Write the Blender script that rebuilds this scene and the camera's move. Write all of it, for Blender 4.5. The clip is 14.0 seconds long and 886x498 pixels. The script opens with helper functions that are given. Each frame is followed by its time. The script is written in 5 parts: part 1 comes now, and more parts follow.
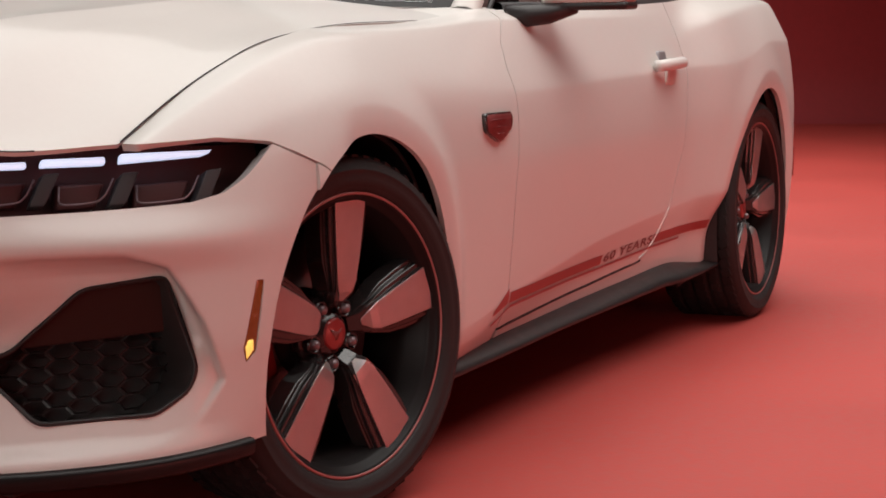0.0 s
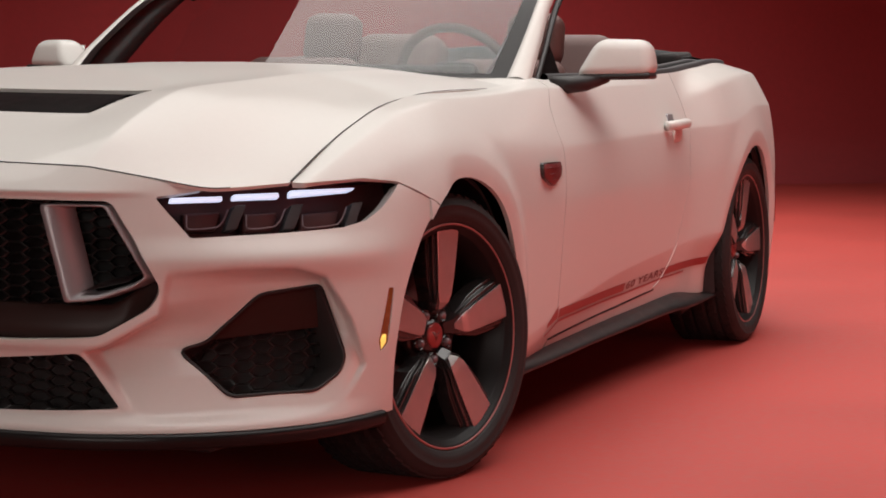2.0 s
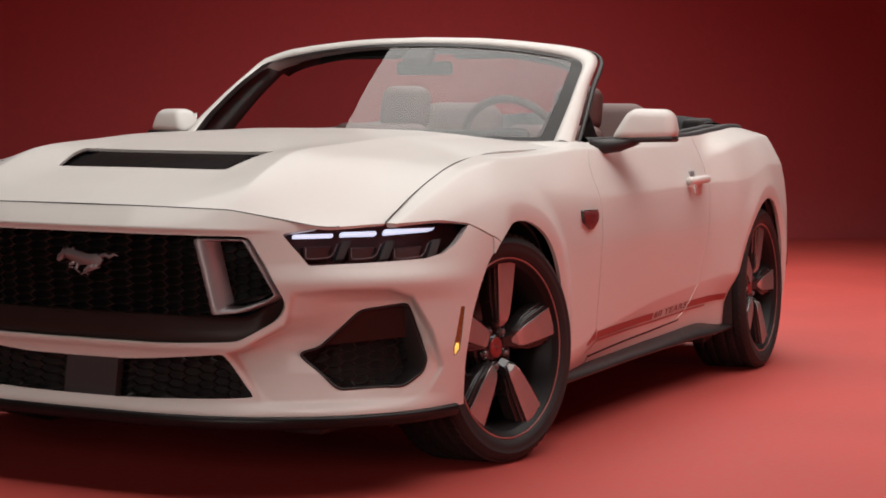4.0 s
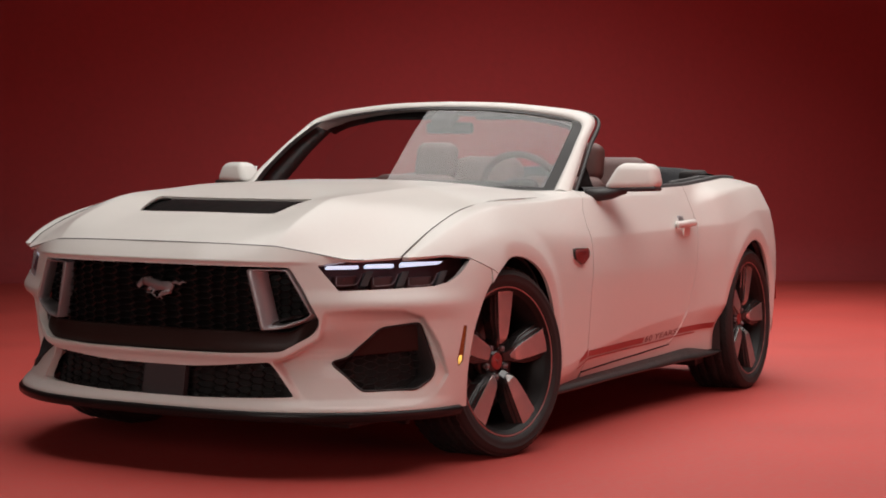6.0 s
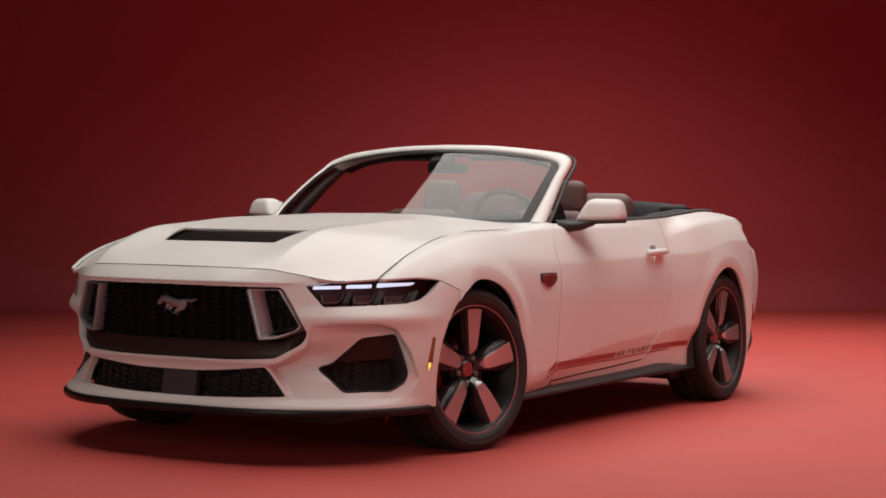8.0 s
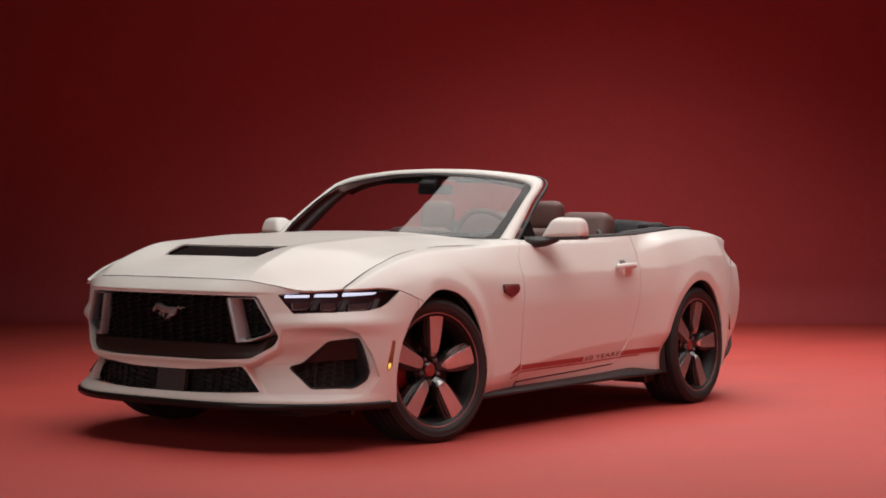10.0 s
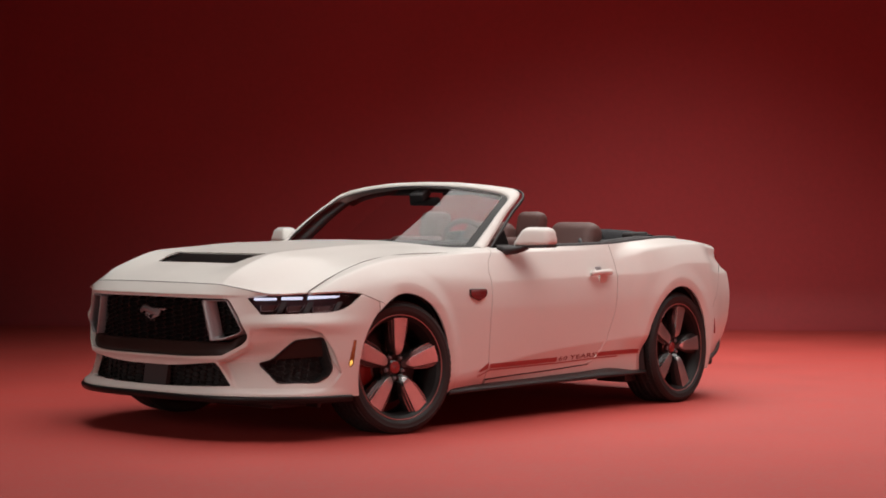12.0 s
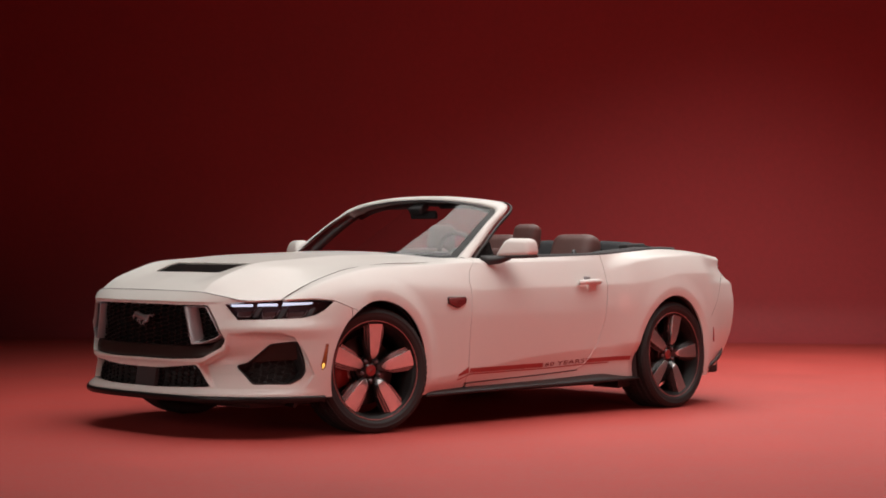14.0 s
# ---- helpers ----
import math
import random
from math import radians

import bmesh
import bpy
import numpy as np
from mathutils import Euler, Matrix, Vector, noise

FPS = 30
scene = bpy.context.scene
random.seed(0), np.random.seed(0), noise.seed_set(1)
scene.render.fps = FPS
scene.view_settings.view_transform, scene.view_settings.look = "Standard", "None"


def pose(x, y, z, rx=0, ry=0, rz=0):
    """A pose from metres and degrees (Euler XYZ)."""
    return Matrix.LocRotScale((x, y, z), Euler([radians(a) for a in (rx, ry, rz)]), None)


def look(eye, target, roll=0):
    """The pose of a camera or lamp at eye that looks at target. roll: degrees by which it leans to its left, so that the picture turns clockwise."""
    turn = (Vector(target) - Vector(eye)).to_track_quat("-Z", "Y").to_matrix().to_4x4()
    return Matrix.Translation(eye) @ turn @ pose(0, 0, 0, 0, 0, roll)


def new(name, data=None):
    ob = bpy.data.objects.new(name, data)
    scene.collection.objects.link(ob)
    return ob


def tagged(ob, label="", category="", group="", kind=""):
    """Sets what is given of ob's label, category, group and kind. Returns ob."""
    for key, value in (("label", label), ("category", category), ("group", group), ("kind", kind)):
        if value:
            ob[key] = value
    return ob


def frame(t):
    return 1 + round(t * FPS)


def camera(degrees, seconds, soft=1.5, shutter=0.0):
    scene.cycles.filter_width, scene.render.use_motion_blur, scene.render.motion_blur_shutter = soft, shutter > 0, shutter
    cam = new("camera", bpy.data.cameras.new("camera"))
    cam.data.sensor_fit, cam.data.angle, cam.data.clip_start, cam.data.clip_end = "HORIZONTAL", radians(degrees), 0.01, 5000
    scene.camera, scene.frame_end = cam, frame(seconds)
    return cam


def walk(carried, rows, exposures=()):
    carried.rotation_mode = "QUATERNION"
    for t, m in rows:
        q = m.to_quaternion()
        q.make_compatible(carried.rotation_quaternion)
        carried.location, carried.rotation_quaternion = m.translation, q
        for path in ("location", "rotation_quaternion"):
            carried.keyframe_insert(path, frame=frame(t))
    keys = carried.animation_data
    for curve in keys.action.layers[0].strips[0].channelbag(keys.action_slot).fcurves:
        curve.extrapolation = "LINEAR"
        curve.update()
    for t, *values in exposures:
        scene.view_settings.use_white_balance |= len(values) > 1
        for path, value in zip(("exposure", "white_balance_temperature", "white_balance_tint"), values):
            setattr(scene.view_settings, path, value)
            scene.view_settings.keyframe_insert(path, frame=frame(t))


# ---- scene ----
cam = camera(27.1, 14.0, soft=1.8)
PATH = [
    (0, (3.101, 2.641, 1.008), (1.321, 1.768, 0.743), 0.9),
    (0.5, (3.322, 2.632, 1.003), (1.528, 1.782, 0.758), 0.9),
    (1, (3.598, 2.687, 1.007), (1.798, 1.845, 0.781), 0.8),
    (1.5, (3.856, 2.731, 1.007), (2.05, 1.898, 0.8), 0.8),
    (2, (4.118, 2.794, 1.014), (2.309, 1.963, 0.822), 0.8),
    (2.5, (4.387, 2.879, 1.021), (2.579, 2.043, 0.846), 0.9),
    (3, (4.66, 2.986, 1.026), (2.855, 2.139, 0.867), 0.9),
    (3.5, (4.92, 3.099, 1.025), (3.121, 2.238, 0.884), 0.8),
    (6, (6.16, 3.997, 1.051), (4.404, 3.042, 0.972), 0.8),
    (6.5, (6.373, 4.233, 1.046), (4.629, 3.256, 0.98), 0.8),
    (7, (6.57, 4.491, 1.054), (4.84, 3.489, 0.996), 0.8),
    (7.5, (6.746, 4.761, 1.047), (5.032, 3.733, 0.999), 0.7),
    (8, (6.9, 5.029, 1.057), (5.201, 3.976, 1.014), 0.7),
    (10.5, (7.365, 6.498, 1.076), (5.76, 5.305, 1.052), 0.6),
    (11, (7.388, 6.816, 1.089), (5.807, 5.591, 1.066), 0.6),
    (11.5, (7.397, 7.125, 1.071), (5.84, 5.869, 1.053), 0.6),
    (12, (7.369, 7.416, 1.077), (5.838, 6.129, 1.06), 0.6),
    (12.5, (7.334, 7.717, 1.069), (5.83, 6.399, 1.057), 0.5),
    (13, (7.265, 8.029, 1.071), (5.793, 6.676, 1.062), 0.5),
    (13.5, (7.19, 8.279, 1.062), (5.745, 6.897, 1.058), 0.5),
    (14, (7.068, 8.581, 1.028), (5.658, 7.163, 1.032), 0.4),
]
walk(cam, [(t, look(eye, target, roll)) for t, eye, target, roll in PATH])

# ---- world and light ----
world = bpy.data.worlds.new("studio")
scene.world = world
world.use_nodes = True
world.node_tree.nodes["Background"].inputs[0].default_value = (0.02, 0.012, 0.012, 1)
world.node_tree.nodes["Background"].inputs[1].default_value = 0.3


def area(name, eye, target, sx, sy, power, colour=(1, 1, 1), spread=180, roll=0):
    d = bpy.data.lights.new(name, "AREA")
    d.shape, d.size, d.size_y, d.energy, d.color, d.spread = "RECTANGLE", sx, sy, power, colour, radians(spread)
    ob = new(name, d)
    ob.matrix_world = look(eye, target, roll)
    return ob


# The large overhead softbox of the studio.
area("softbox", (-2.75, 1.25, 5.2), (-2.75, 1.25, 0), 9.5, 8.0, 428, (1, 0.96, 0.92), spread=126)
# A low red area light added beside the car, unseen, to redden its side.
area("red_fill", (-0.8, 10.5, 1.1), (-0.8, 0.9, 0.5), 9.0, 1.5, 165, (1, 0.17, 0.145))
# A wide unseen fill light, added before the nose to brighten the bumper.
area("front_fill", (9.5, 2.4, 2.6), (0.6, 0.4, 0.55), 6.0, 2.8, 29, (1, 0.90, 0.84), spread=64)
# A smaller overhead light, added out of view to brighten the back wall.
area("wall_fill", (-7.8, -1.25, 5.0), (-7.8, -1.25, 0), 3.2, 3.6, 120, (1, 0.95, 0.90), spread=124)


# ---- materials ----
def material(name, colour, rough=0.5, metal=0.0, coat=0.0, vary=0.0, scale=8.0, bump=0.0, bump_scale=300.0, emit=None, strength=0.0, spec=0.5, coat_rough=0.09):
    """A principled material with blotches and fine grain in its colour and roughness, and a fine relief."""
    m = bpy.data.materials.new(name)
    m.use_nodes = True
    nt = m.node_tree
    b = nt.nodes["Principled BSDF"]
    b.inputs["Base Color"].default_value = (*colour, 1)
    b.inputs["Roughness"].default_value = rough
    b.inputs["Metallic"].default_value = metal
    b.inputs["Coat Weight"].default_value = coat
    b.inputs["Coat Roughness"].default_value = coat_rough
    b.inputs["Specular IOR Level"].default_value = spec
    co = nt.nodes.new("ShaderNodeTexCoord")
    if vary:
        big, fine = nt.nodes.new("ShaderNodeTexNoise"), nt.nodes.new("ShaderNodeTexNoise")
        big.inputs["Scale"].default_value, fine.inputs["Scale"].default_value = scale, scale * 23
        big.inputs["Detail"].default_value = fine.inputs["Detail"].default_value = 3
        add = nt.nodes.new("ShaderNodeMath")
        add.operation = "ADD"
        mp = nt.nodes.new("ShaderNodeMapRange")
        mp.inputs["From Min"].default_value, mp.inputs["From Max"].default_value = 0.6, 1.4
        mp.inputs["To Min"].default_value, mp.inputs["To Max"].default_value = 1 - vary, 1 + vary
        mix = nt.nodes.new("ShaderNodeVectorMath")
        mix.operation = "SCALE"
        mix.inputs[0].default_value = colour
        for n in (big, fine):
            nt.links.new(co.outputs["Object"], n.inputs["Vector"])
        nt.links.new(big.outputs["Fac"], add.inputs[0])
        nt.links.new(fine.outputs["Fac"], add.inputs[1])
        nt.links.new(add.outputs[0], mp.inputs["Value"])
        nt.links.new(mp.outputs[0], mix.inputs["Scale"])
        nt.links.new(mix.outputs[0], b.inputs["Base Color"])
        ro = nt.nodes.new("ShaderNodeMath")
        ro.operation = "MULTIPLY"
        ro.inputs[1].default_value = rough
        nt.links.new(mp.outputs[0], ro.inputs[0])
        nt.links.new(ro.outputs[0], b.inputs["Roughness"])
    if bump:
        n = nt.nodes.new("ShaderNodeTexNoise")
        n.inputs["Scale"].default_value, n.inputs["Detail"].default_value = bump_scale, 2
        bp = nt.nodes.new("ShaderNodeBump")
        bp.inputs["Strength"].default_value, bp.inputs["Distance"].default_value = bump, 0.002
        nt.links.new(co.outputs["Object"], n.inputs["Vector"])
        nt.links.new(n.outputs["Fac"], bp.inputs["Height"])
        nt.links.new(bp.outputs[0], b.inputs["Normal"])
    if emit:
        b.inputs["Emission Color"].default_value = (*emit, 1)
        b.inputs["Emission Strength"].default_value = strength
    return m


def glass(name, tint, gloss_tint=(1, 1, 1), ior=1.5):
    """Thin pane: clear with a mirror sheen by Fresnel."""
    m = bpy.data.materials.new(name)
    m.use_nodes = True
    nt = m.node_tree
    nt.nodes.remove(nt.nodes["Principled BSDF"])
    tr, gl, fr, mx = (nt.nodes.new("ShaderNode" + k) for k in ("BsdfTransparent", "BsdfGlossy", "Fresnel", "MixShader"))
    tr.inputs[0].default_value, gl.inputs[0].default_value = (*tint, 1), (*gloss_tint, 1)
    gl.inputs["Roughness"].default_value, fr.inputs["IOR"].default_value = 0.0, ior
    nt.links.new(fr.outputs[0], mx.inputs[0])
    nt.links.new(tr.outputs[0], mx.inputs[1])
    nt.links.new(gl.outputs[0], mx.inputs[2])
    nt.links.new(mx.outputs[0], nt.nodes["Material Output"].inputs[0])
    return m


M_FLOOR = material("red_floor_paint", (0.43, 0.048, 0.038), 0.6, vary=0.13, scale=1.3, bump=0.2, bump_scale=60)
M_WALL = material("red_wall_paint", (0.43, 0.056, 0.062), 0.75, vary=0.10, scale=0.7, bump=0.1, bump_scale=40)
M_DRAPE = material("black_drape", (0.012, 0.009, 0.009), 0.9, vary=0.2, scale=2)
M_PAINT = material("cream_white_paint", (0.655, 0.622, 0.590), 0.5, coat=0.46, coat_rough=0.055, spec=0.12, vary=0.012, scale=3, bump=0.012, bump_scale=900)
M_GLOSS = material("gloss_black", (0.026, 0.021, 0.021), 0.16, coat=0.5, vary=0.1, scale=12)
M_PLASTIC = material("black_plastic", (0.021, 0.018, 0.018), 0.45, spec=0.4, vary=0.15, scale=20, bump=0.12, bump_scale=900)
M_DARK = material("dark_liner", (0.026, 0.022, 0.022), 0.85, vary=0.2, scale=10)
M_RUBBER = material("tyre_rubber", (0.019, 0.017, 0.017), 0.6, spec=0.35, vary=0.2, scale=14, bump=0.2, bump_scale=700)
M_FACE = material("machined_wheel_face", (0.80, 0.76, 0.75), 0.36, metal=0.85, vary=0.05, scale=30, bump=0.05, bump_scale=1200)
M_VENT = material("vent_black", (0.012, 0.010, 0.010), 0.32, vary=0.15, scale=30, spec=0.2)
M_BARREL = material("wheel_barrel_black", (0.010, 0.008, 0.008), 0.45, vary=0.15, scale=30, spec=0.2)
M_SATIN = material("satin_grey_metal", (0.30, 0.275, 0.285), 0.38, metal=0.4, vary=0.05, scale=20)
M_CHROME = material("chrome", (0.75, 0.74, 0.74), 0.12, metal=1.0, vary=0.03, scale=30)
M_RED = material("red_accent", (0.27, 0.028, 0.026), 0.35, coat=0.4, vary=0.08, scale=40)
# Polished rim lip; the red it mirrors is put into its base colour.
M_RIM = material("red_rim_reflection", (0.33, 0.12, 0.112), 0.34, coat=0.4, vary=0.06, scale=30)
M_STRIPE = material("red_vinyl_stripe", (0.33, 0.050, 0.046), 0.35, vary=0.05, scale=20)
M_TEXT = material("dark_red_lettering", (0.19, 0.045, 0.042), 0.4, vary=0.05, scale=20)
M_BADGE = material("dark_red_badge", (0.15, 0.014, 0.014), 0.45, coat=0.15, vary=0.3, scale=60, bump=0.3, bump_scale=500)
M_LEATHER = material("brown_grey_leather", (0.105, 0.046, 0.040), 0.5, vary=0.15, scale=14, bump=0.10, bump_scale=240)
M_TRIM = material("charcoal_trim", (0.042, 0.038, 0.040), 0.6, vary=0.12, scale=16, bump=0.06, bump_scale=300)
M_CLOTH = material("black_roof_cloth", (0.022, 0.022, 0.025), 0.85, vary=0.2, scale=18, bump=0.5, bump_scale=1200)
M_BRAKE = material("brake_iron", (0.20, 0.19, 0.19), 0.4, metal=0.9, vary=0.1, scale=30)
M_DRL = material("white_light_bar", (0.8, 0.8, 0.85), 0.3, emit=(0.66, 0.77, 1.0), strength=1.0, vary=0.25, scale=30)
M_AMBER = material("amber_lens", (0.20, 0.062, 0.012), 0.25, coat=0.5, vary=0.15, scale=80)
M_AMBER_LIT = material("lit_amber_lens", (0.7, 0.35, 0.02), 0.3, emit=(1.0, 0.70, 0.16), strength=0.8, vary=0.3, scale=60, bump=0.6, bump_scale=260)
M_TAIL = material("red_tail_lens", (0.25, 0.01, 0.01), 0.15, coat=1, vary=0.1, scale=40)
M_MESH = material("black_mesh", (0.014, 0.012, 0.012), 0.30, vary=0.15, scale=30, spec=0.42)
M_PIT = material("matt_vent_black", (0.008, 0.007, 0.007), 0.4, vary=0.15, scale=30, spec=0.04)
M_BAND = material("dark_gloss_band", (0.030, 0.014, 0.012), 0.42, vary=0.1, scale=12, spec=0.2)
M_CALIPER = material("dull_red_caliper", (0.22, 0.022, 0.020), 0.45, vary=0.12, scale=40)
M_LAMP_LINE = material("dull_lamp_line", (0.22, 0.17, 0.18), 0.35, metal=0.5, vary=0.1, scale=60)
M_LAMP = material("lamp_housing", (0.060, 0.014, 0.014), 0.6, vary=0.15, scale=30)
M_LENS = glass("lamp_lens", (0.90, 0.86, 0.86), ior=1.16)
M_GLASS = glass("windscreen_glass", (0.80, 0.82, 0.82))
M_MIRROR = material("mirror_glass", (0.8, 0.8, 0.8), 0.02, metal=1.0)
# ---- mesh tools ----
def grid_faces(m, n, flip=False):
    q = [(i * n + j, i * n + j + 1, (i + 1) * n + j + 1, (i + 1) * n + j) for i in range(m - 1) for j in range(n - 1)]
    return [f[::-1] for f in q] if flip else q


def mirrored(v, f):
    return np.asarray(v)[:, :3] * (1, -1, 1), [t[::-1] for t in f]


def clip(v, faces, f):
    """Keeps what has f > 0, cutting the faces that the zero line crosses."""
    f = np.where(np.abs(f) < 1e-6, 1e-6, f)
    good = f > 0
    rows, cache, out = list(v), {}, []

    def cut(a, b):
        key = (a, b) if a < b else (b, a)
        if key not in cache:
            a, b = key
            t = f[a] / (f[a] - f[b])
            cache[key] = len(rows)
            rows.append(v[a] + t * (v[b] - v[a]))
        return cache[key]

    for face in faces:
        n = sum(good[k] for k in face)
        if n == len(face):
            out.append(face)
        elif n:
            poly = []
            for a, b in zip(face, face[1:] + face[:1]):
                if good[a]:
                    poly.append(a)
                if good[a] != good[b]:
                    poly.append(cut(a, b))
            if len(poly) > 2:
                out.append(tuple(poly))
    used = sorted({k for face in out for k in face})
    at = {k: n for n, k in enumerate(used)}
    return np.array([rows[k] for k in used]), [tuple(at[k] for k in face) for face in out]


def poly_inside(p, q, poly, kx=1.0):
    """Distance inside (+) or outside (-) a polygon, for points (p, q); kx scales the first axis to metres."""
    pts = np.array(poly, float) * (kx, 1)
    x, y = np.asarray(p) * kx, np.asarray(q)
    best, odd = np.full(x.shape, 9.0), np.zeros(x.shape, bool)
    for (ax, ay), (bx, by) in zip(pts, np.roll(pts, -1, 0)):
        dx, dy = bx - ax, by - ay
        t = np.clip(((x - ax) * dx + (y - ay) * dy) / (dx * dx + dy * dy + 1e-12), 0, 1)
        best = np.minimum(best, np.hypot(x - ax - t * dx, y - ay - t * dy))
        if dy:
            odd ^= ((ay > y) != (by > y)) & (x < dx * (y - ay) / dy + ax)
    return np.where(odd, best, -best)


def rounded(poly, r, kx=1.0, n=5):
    """The polygon with its corners rounded off."""
    pts, out = np.array(poly, float) * (kx, 1), []
    for a, b, c in zip(np.roll(pts, 1, 0), pts, np.roll(pts, -1, 0)):
        la, lc = np.linalg.norm(a - b), np.linalg.norm(c - b)
        p, q = b + (a - b) / la * min(r, la / 2.2), b + (c - b) / lc * min(r, lc / 2.2)
        for t in np.linspace(0, 1, n):
            out.append(((1 - t) ** 2 * p + 2 * t * (1 - t) * b + t * t * q) / (kx, 1))
    return np.array(out)


def to_bm(v, faces):
    bm = bmesh.new()
    vs = [bm.verts.new(tuple(p[:3])) for p in v]
    for f in faces:
        try:
            bm.faces.new([vs[k] for k in f])
        except ValueError:
            pass
    return bm


def part(name, bm, mat, parent=None, label="", smooth=True):
    """Links a bmesh, or (vertices, faces), as one mesh object under a thing or a part."""
    if isinstance(bm, tuple):
        bm = to_bm(*bm)
    for f in bm.faces:
        f.smooth = smooth
    me = bpy.data.meshes.new(name)
    if parent and parent.get("widened"):
        for k in bm.verts:
            k.co = widen(k.co)
    bm.to_mesh(me)
    bm.free()
    me.materials.append(mat)
    ob = new(name, me)
    if parent and parent.get("widened"):
        ob["widened"] = 1
    if parent:
        ob.parent = parent
    if label:
        tagged(ob, label)
    return ob


def panel(name, v, faces, mat, parent, label="", depth=0.014, weld=False):
    """A sheet whose edges turn inwards, as pressed panels do."""
    bm = to_bm(v, faces)
    if weld:
        bmesh.ops.remove_doubles(bm, verts=bm.verts, dist=1e-4)
    bm.normal_update()
    edges = [e for e in bm.edges if e.is_boundary]
    bm.verts.index_update()
    normal = {k: k.normal.copy() for e in edges for k in e.verts}
    out = bmesh.ops.extrude_edge_only(bm, edges=edges)["geom"]
    fresh = [k for k in out if isinstance(k, bmesh.types.BMVert)]
    old = {}
    for k in fresh:
        for e in k.link_edges:
            o = e.other_vert(k)
            if o in normal:
                old[k] = o
    for k in fresh:
        if k in old:
            k.co -= normal[old[k]] * depth
    for e in edges:
        e.smooth = False
    return part(name, bm, mat, parent, label)


def lathe(profile, n=64, axis="y"):
    """A ring of the profile (radius, along the axis) about the y axis."""
    a = np.linspace(0, 2 * np.pi, n, endpoint=False)
    v = [(r * np.sin(t), y, r * np.cos(t)) for r, y in profile for t in a]
    m = len(profile)
    f = [(i * n + j, i * n + (j + 1) % n, (i + 1) * n + (j + 1) % n, (i + 1) * n + j) for i in range(m - 1) for j in range(n)]
    return np.array(v), f


def prism(poly, place, depth, bevel=0.0, segs=2):
    """A plate: the outline poly put through place(u, v, h) at h = 0 and h = -depth, with bevelled front edges."""
    bm = bmesh.new()
    top = [bm.verts.new(place(u, v, 0.0)) for u, v in poly]
    bot = [bm.verts.new(place(u, v, -depth)) for u, v in poly]
    n = len(poly)
    front = bm.faces.new(top)
    bm.faces.new(bot[::-1])
    for i in range(n):
        bm.faces.new((top[i], bot[i], bot[(i + 1) % n], top[(i + 1) % n]))
    if bevel:
        bmesh.ops.bevel(bm, geom=list(front.edges), offset=bevel, segments=segs, affect="EDGES", profile=0.5)
    bmesh.ops.recalc_face_normals(bm, faces=bm.faces)
    return bm


def box(size, place, bevel=0.0, segs=3, taper=None):
    """A box of the given size with rounded edges, put at the pose place. taper(co): moves a corner first."""
    bm = bmesh.new()
    bmesh.ops.create_cube(bm, size=1)
    for k in bm.verts:
        k.co = Vector((k.co.x * size[0], k.co.y * size[1], k.co.z * size[2]))
        if taper:
            k.co = Vector(taper(k.co))
    if bevel:
        bmesh.ops.bevel(bm, geom=list(bm.edges), offset=bevel, segments=segs, affect="EDGES", profile=0.5)
    bm.transform(place)
    bmesh.ops.recalc_face_normals(bm, faces=bm.faces)
    return bm


def tube(points, radius, n=10, caps=True):
    """A round bar along points; radius may be one value or one for each point."""
    pts = [Vector(p) for p in points]
    rad = [radius] * len(pts) if isinstance(radius, (int, float)) else [float(r) for r in radius]
    v, f = [], []
    up = Vector((0, 0, 1))
    for i, p in enumerate(pts):
        d = (pts[min(i + 1, len(pts) - 1)] - pts[max(i - 1, 0)]).normalized()
        a = d.cross(up if abs(d.z) < 0.9 else Vector((1, 0, 0))).normalized()
        b = a.cross(d)
        v += [tuple(p + rad[i] * (math.cos(t) * a + math.sin(t) * b)) for t in np.linspace(0, 2 * math.pi, n, endpoint=False)]
    for i in range(len(pts) - 1):
        f += [(i * n + j, i * n + (j + 1) % n, (i + 1) * n + (j + 1) % n, (i + 1) * n + j) for j in range(n)]
    if caps:
        f += [tuple(range(n))[::-1], tuple(range((len(pts) - 1) * n, len(pts) * n))]
    bm = to_bm(v, f)
    bmesh.ops.recalc_face_normals(bm, faces=bm.faces)
    return bm


def spline(points, n):
    """A smooth curve through points, n samples."""
    p = np.array(points, float)
    k = np.r_[0, np.cumsum(np.linalg.norm(np.diff(p, axis=0), axis=1))]
    return pchip(k, p, np.linspace(0, k[-1], n))


# ---- studio ----
N2 = math.sqrt(0.5)


def room(d, s, z):
    """A place in the studio: d towards the camera's side from the middle, s along the back wall."""
    return (d * N2 + s * N2, d * N2 - s * N2, z)


v = [room(d, s, 0) for s in (-20, 20) for d in (-10.3, 20)]
tagged(part("floor", (v, [(0, 1, 3, 2)]), M_FLOOR), "matt red painted studio floor", "floor", kind="structure")
cove = [(-10.3, 0.0)] + [(-10.3 - 0.5 * math.sin(a), 0.5 - 0.5 * math.cos(a)) for a in np.linspace(0.15, math.pi / 2, 9)] + [(-10.8, 9.0)]
for name, at, back in (("wall_back", lambda d, s, z: room(d, s, z), M_WALL),):
    v = [at(d, s, z) for d, z in cove for s in (-20, 20)]
    tagged(part(name, (v, [(2 * i, 2 * i + 1, 2 * i + 3, 2 * i + 2) for i in range(len(cove) - 1)]), back), "red studio back wall curving into the floor", "wall", kind="structure")
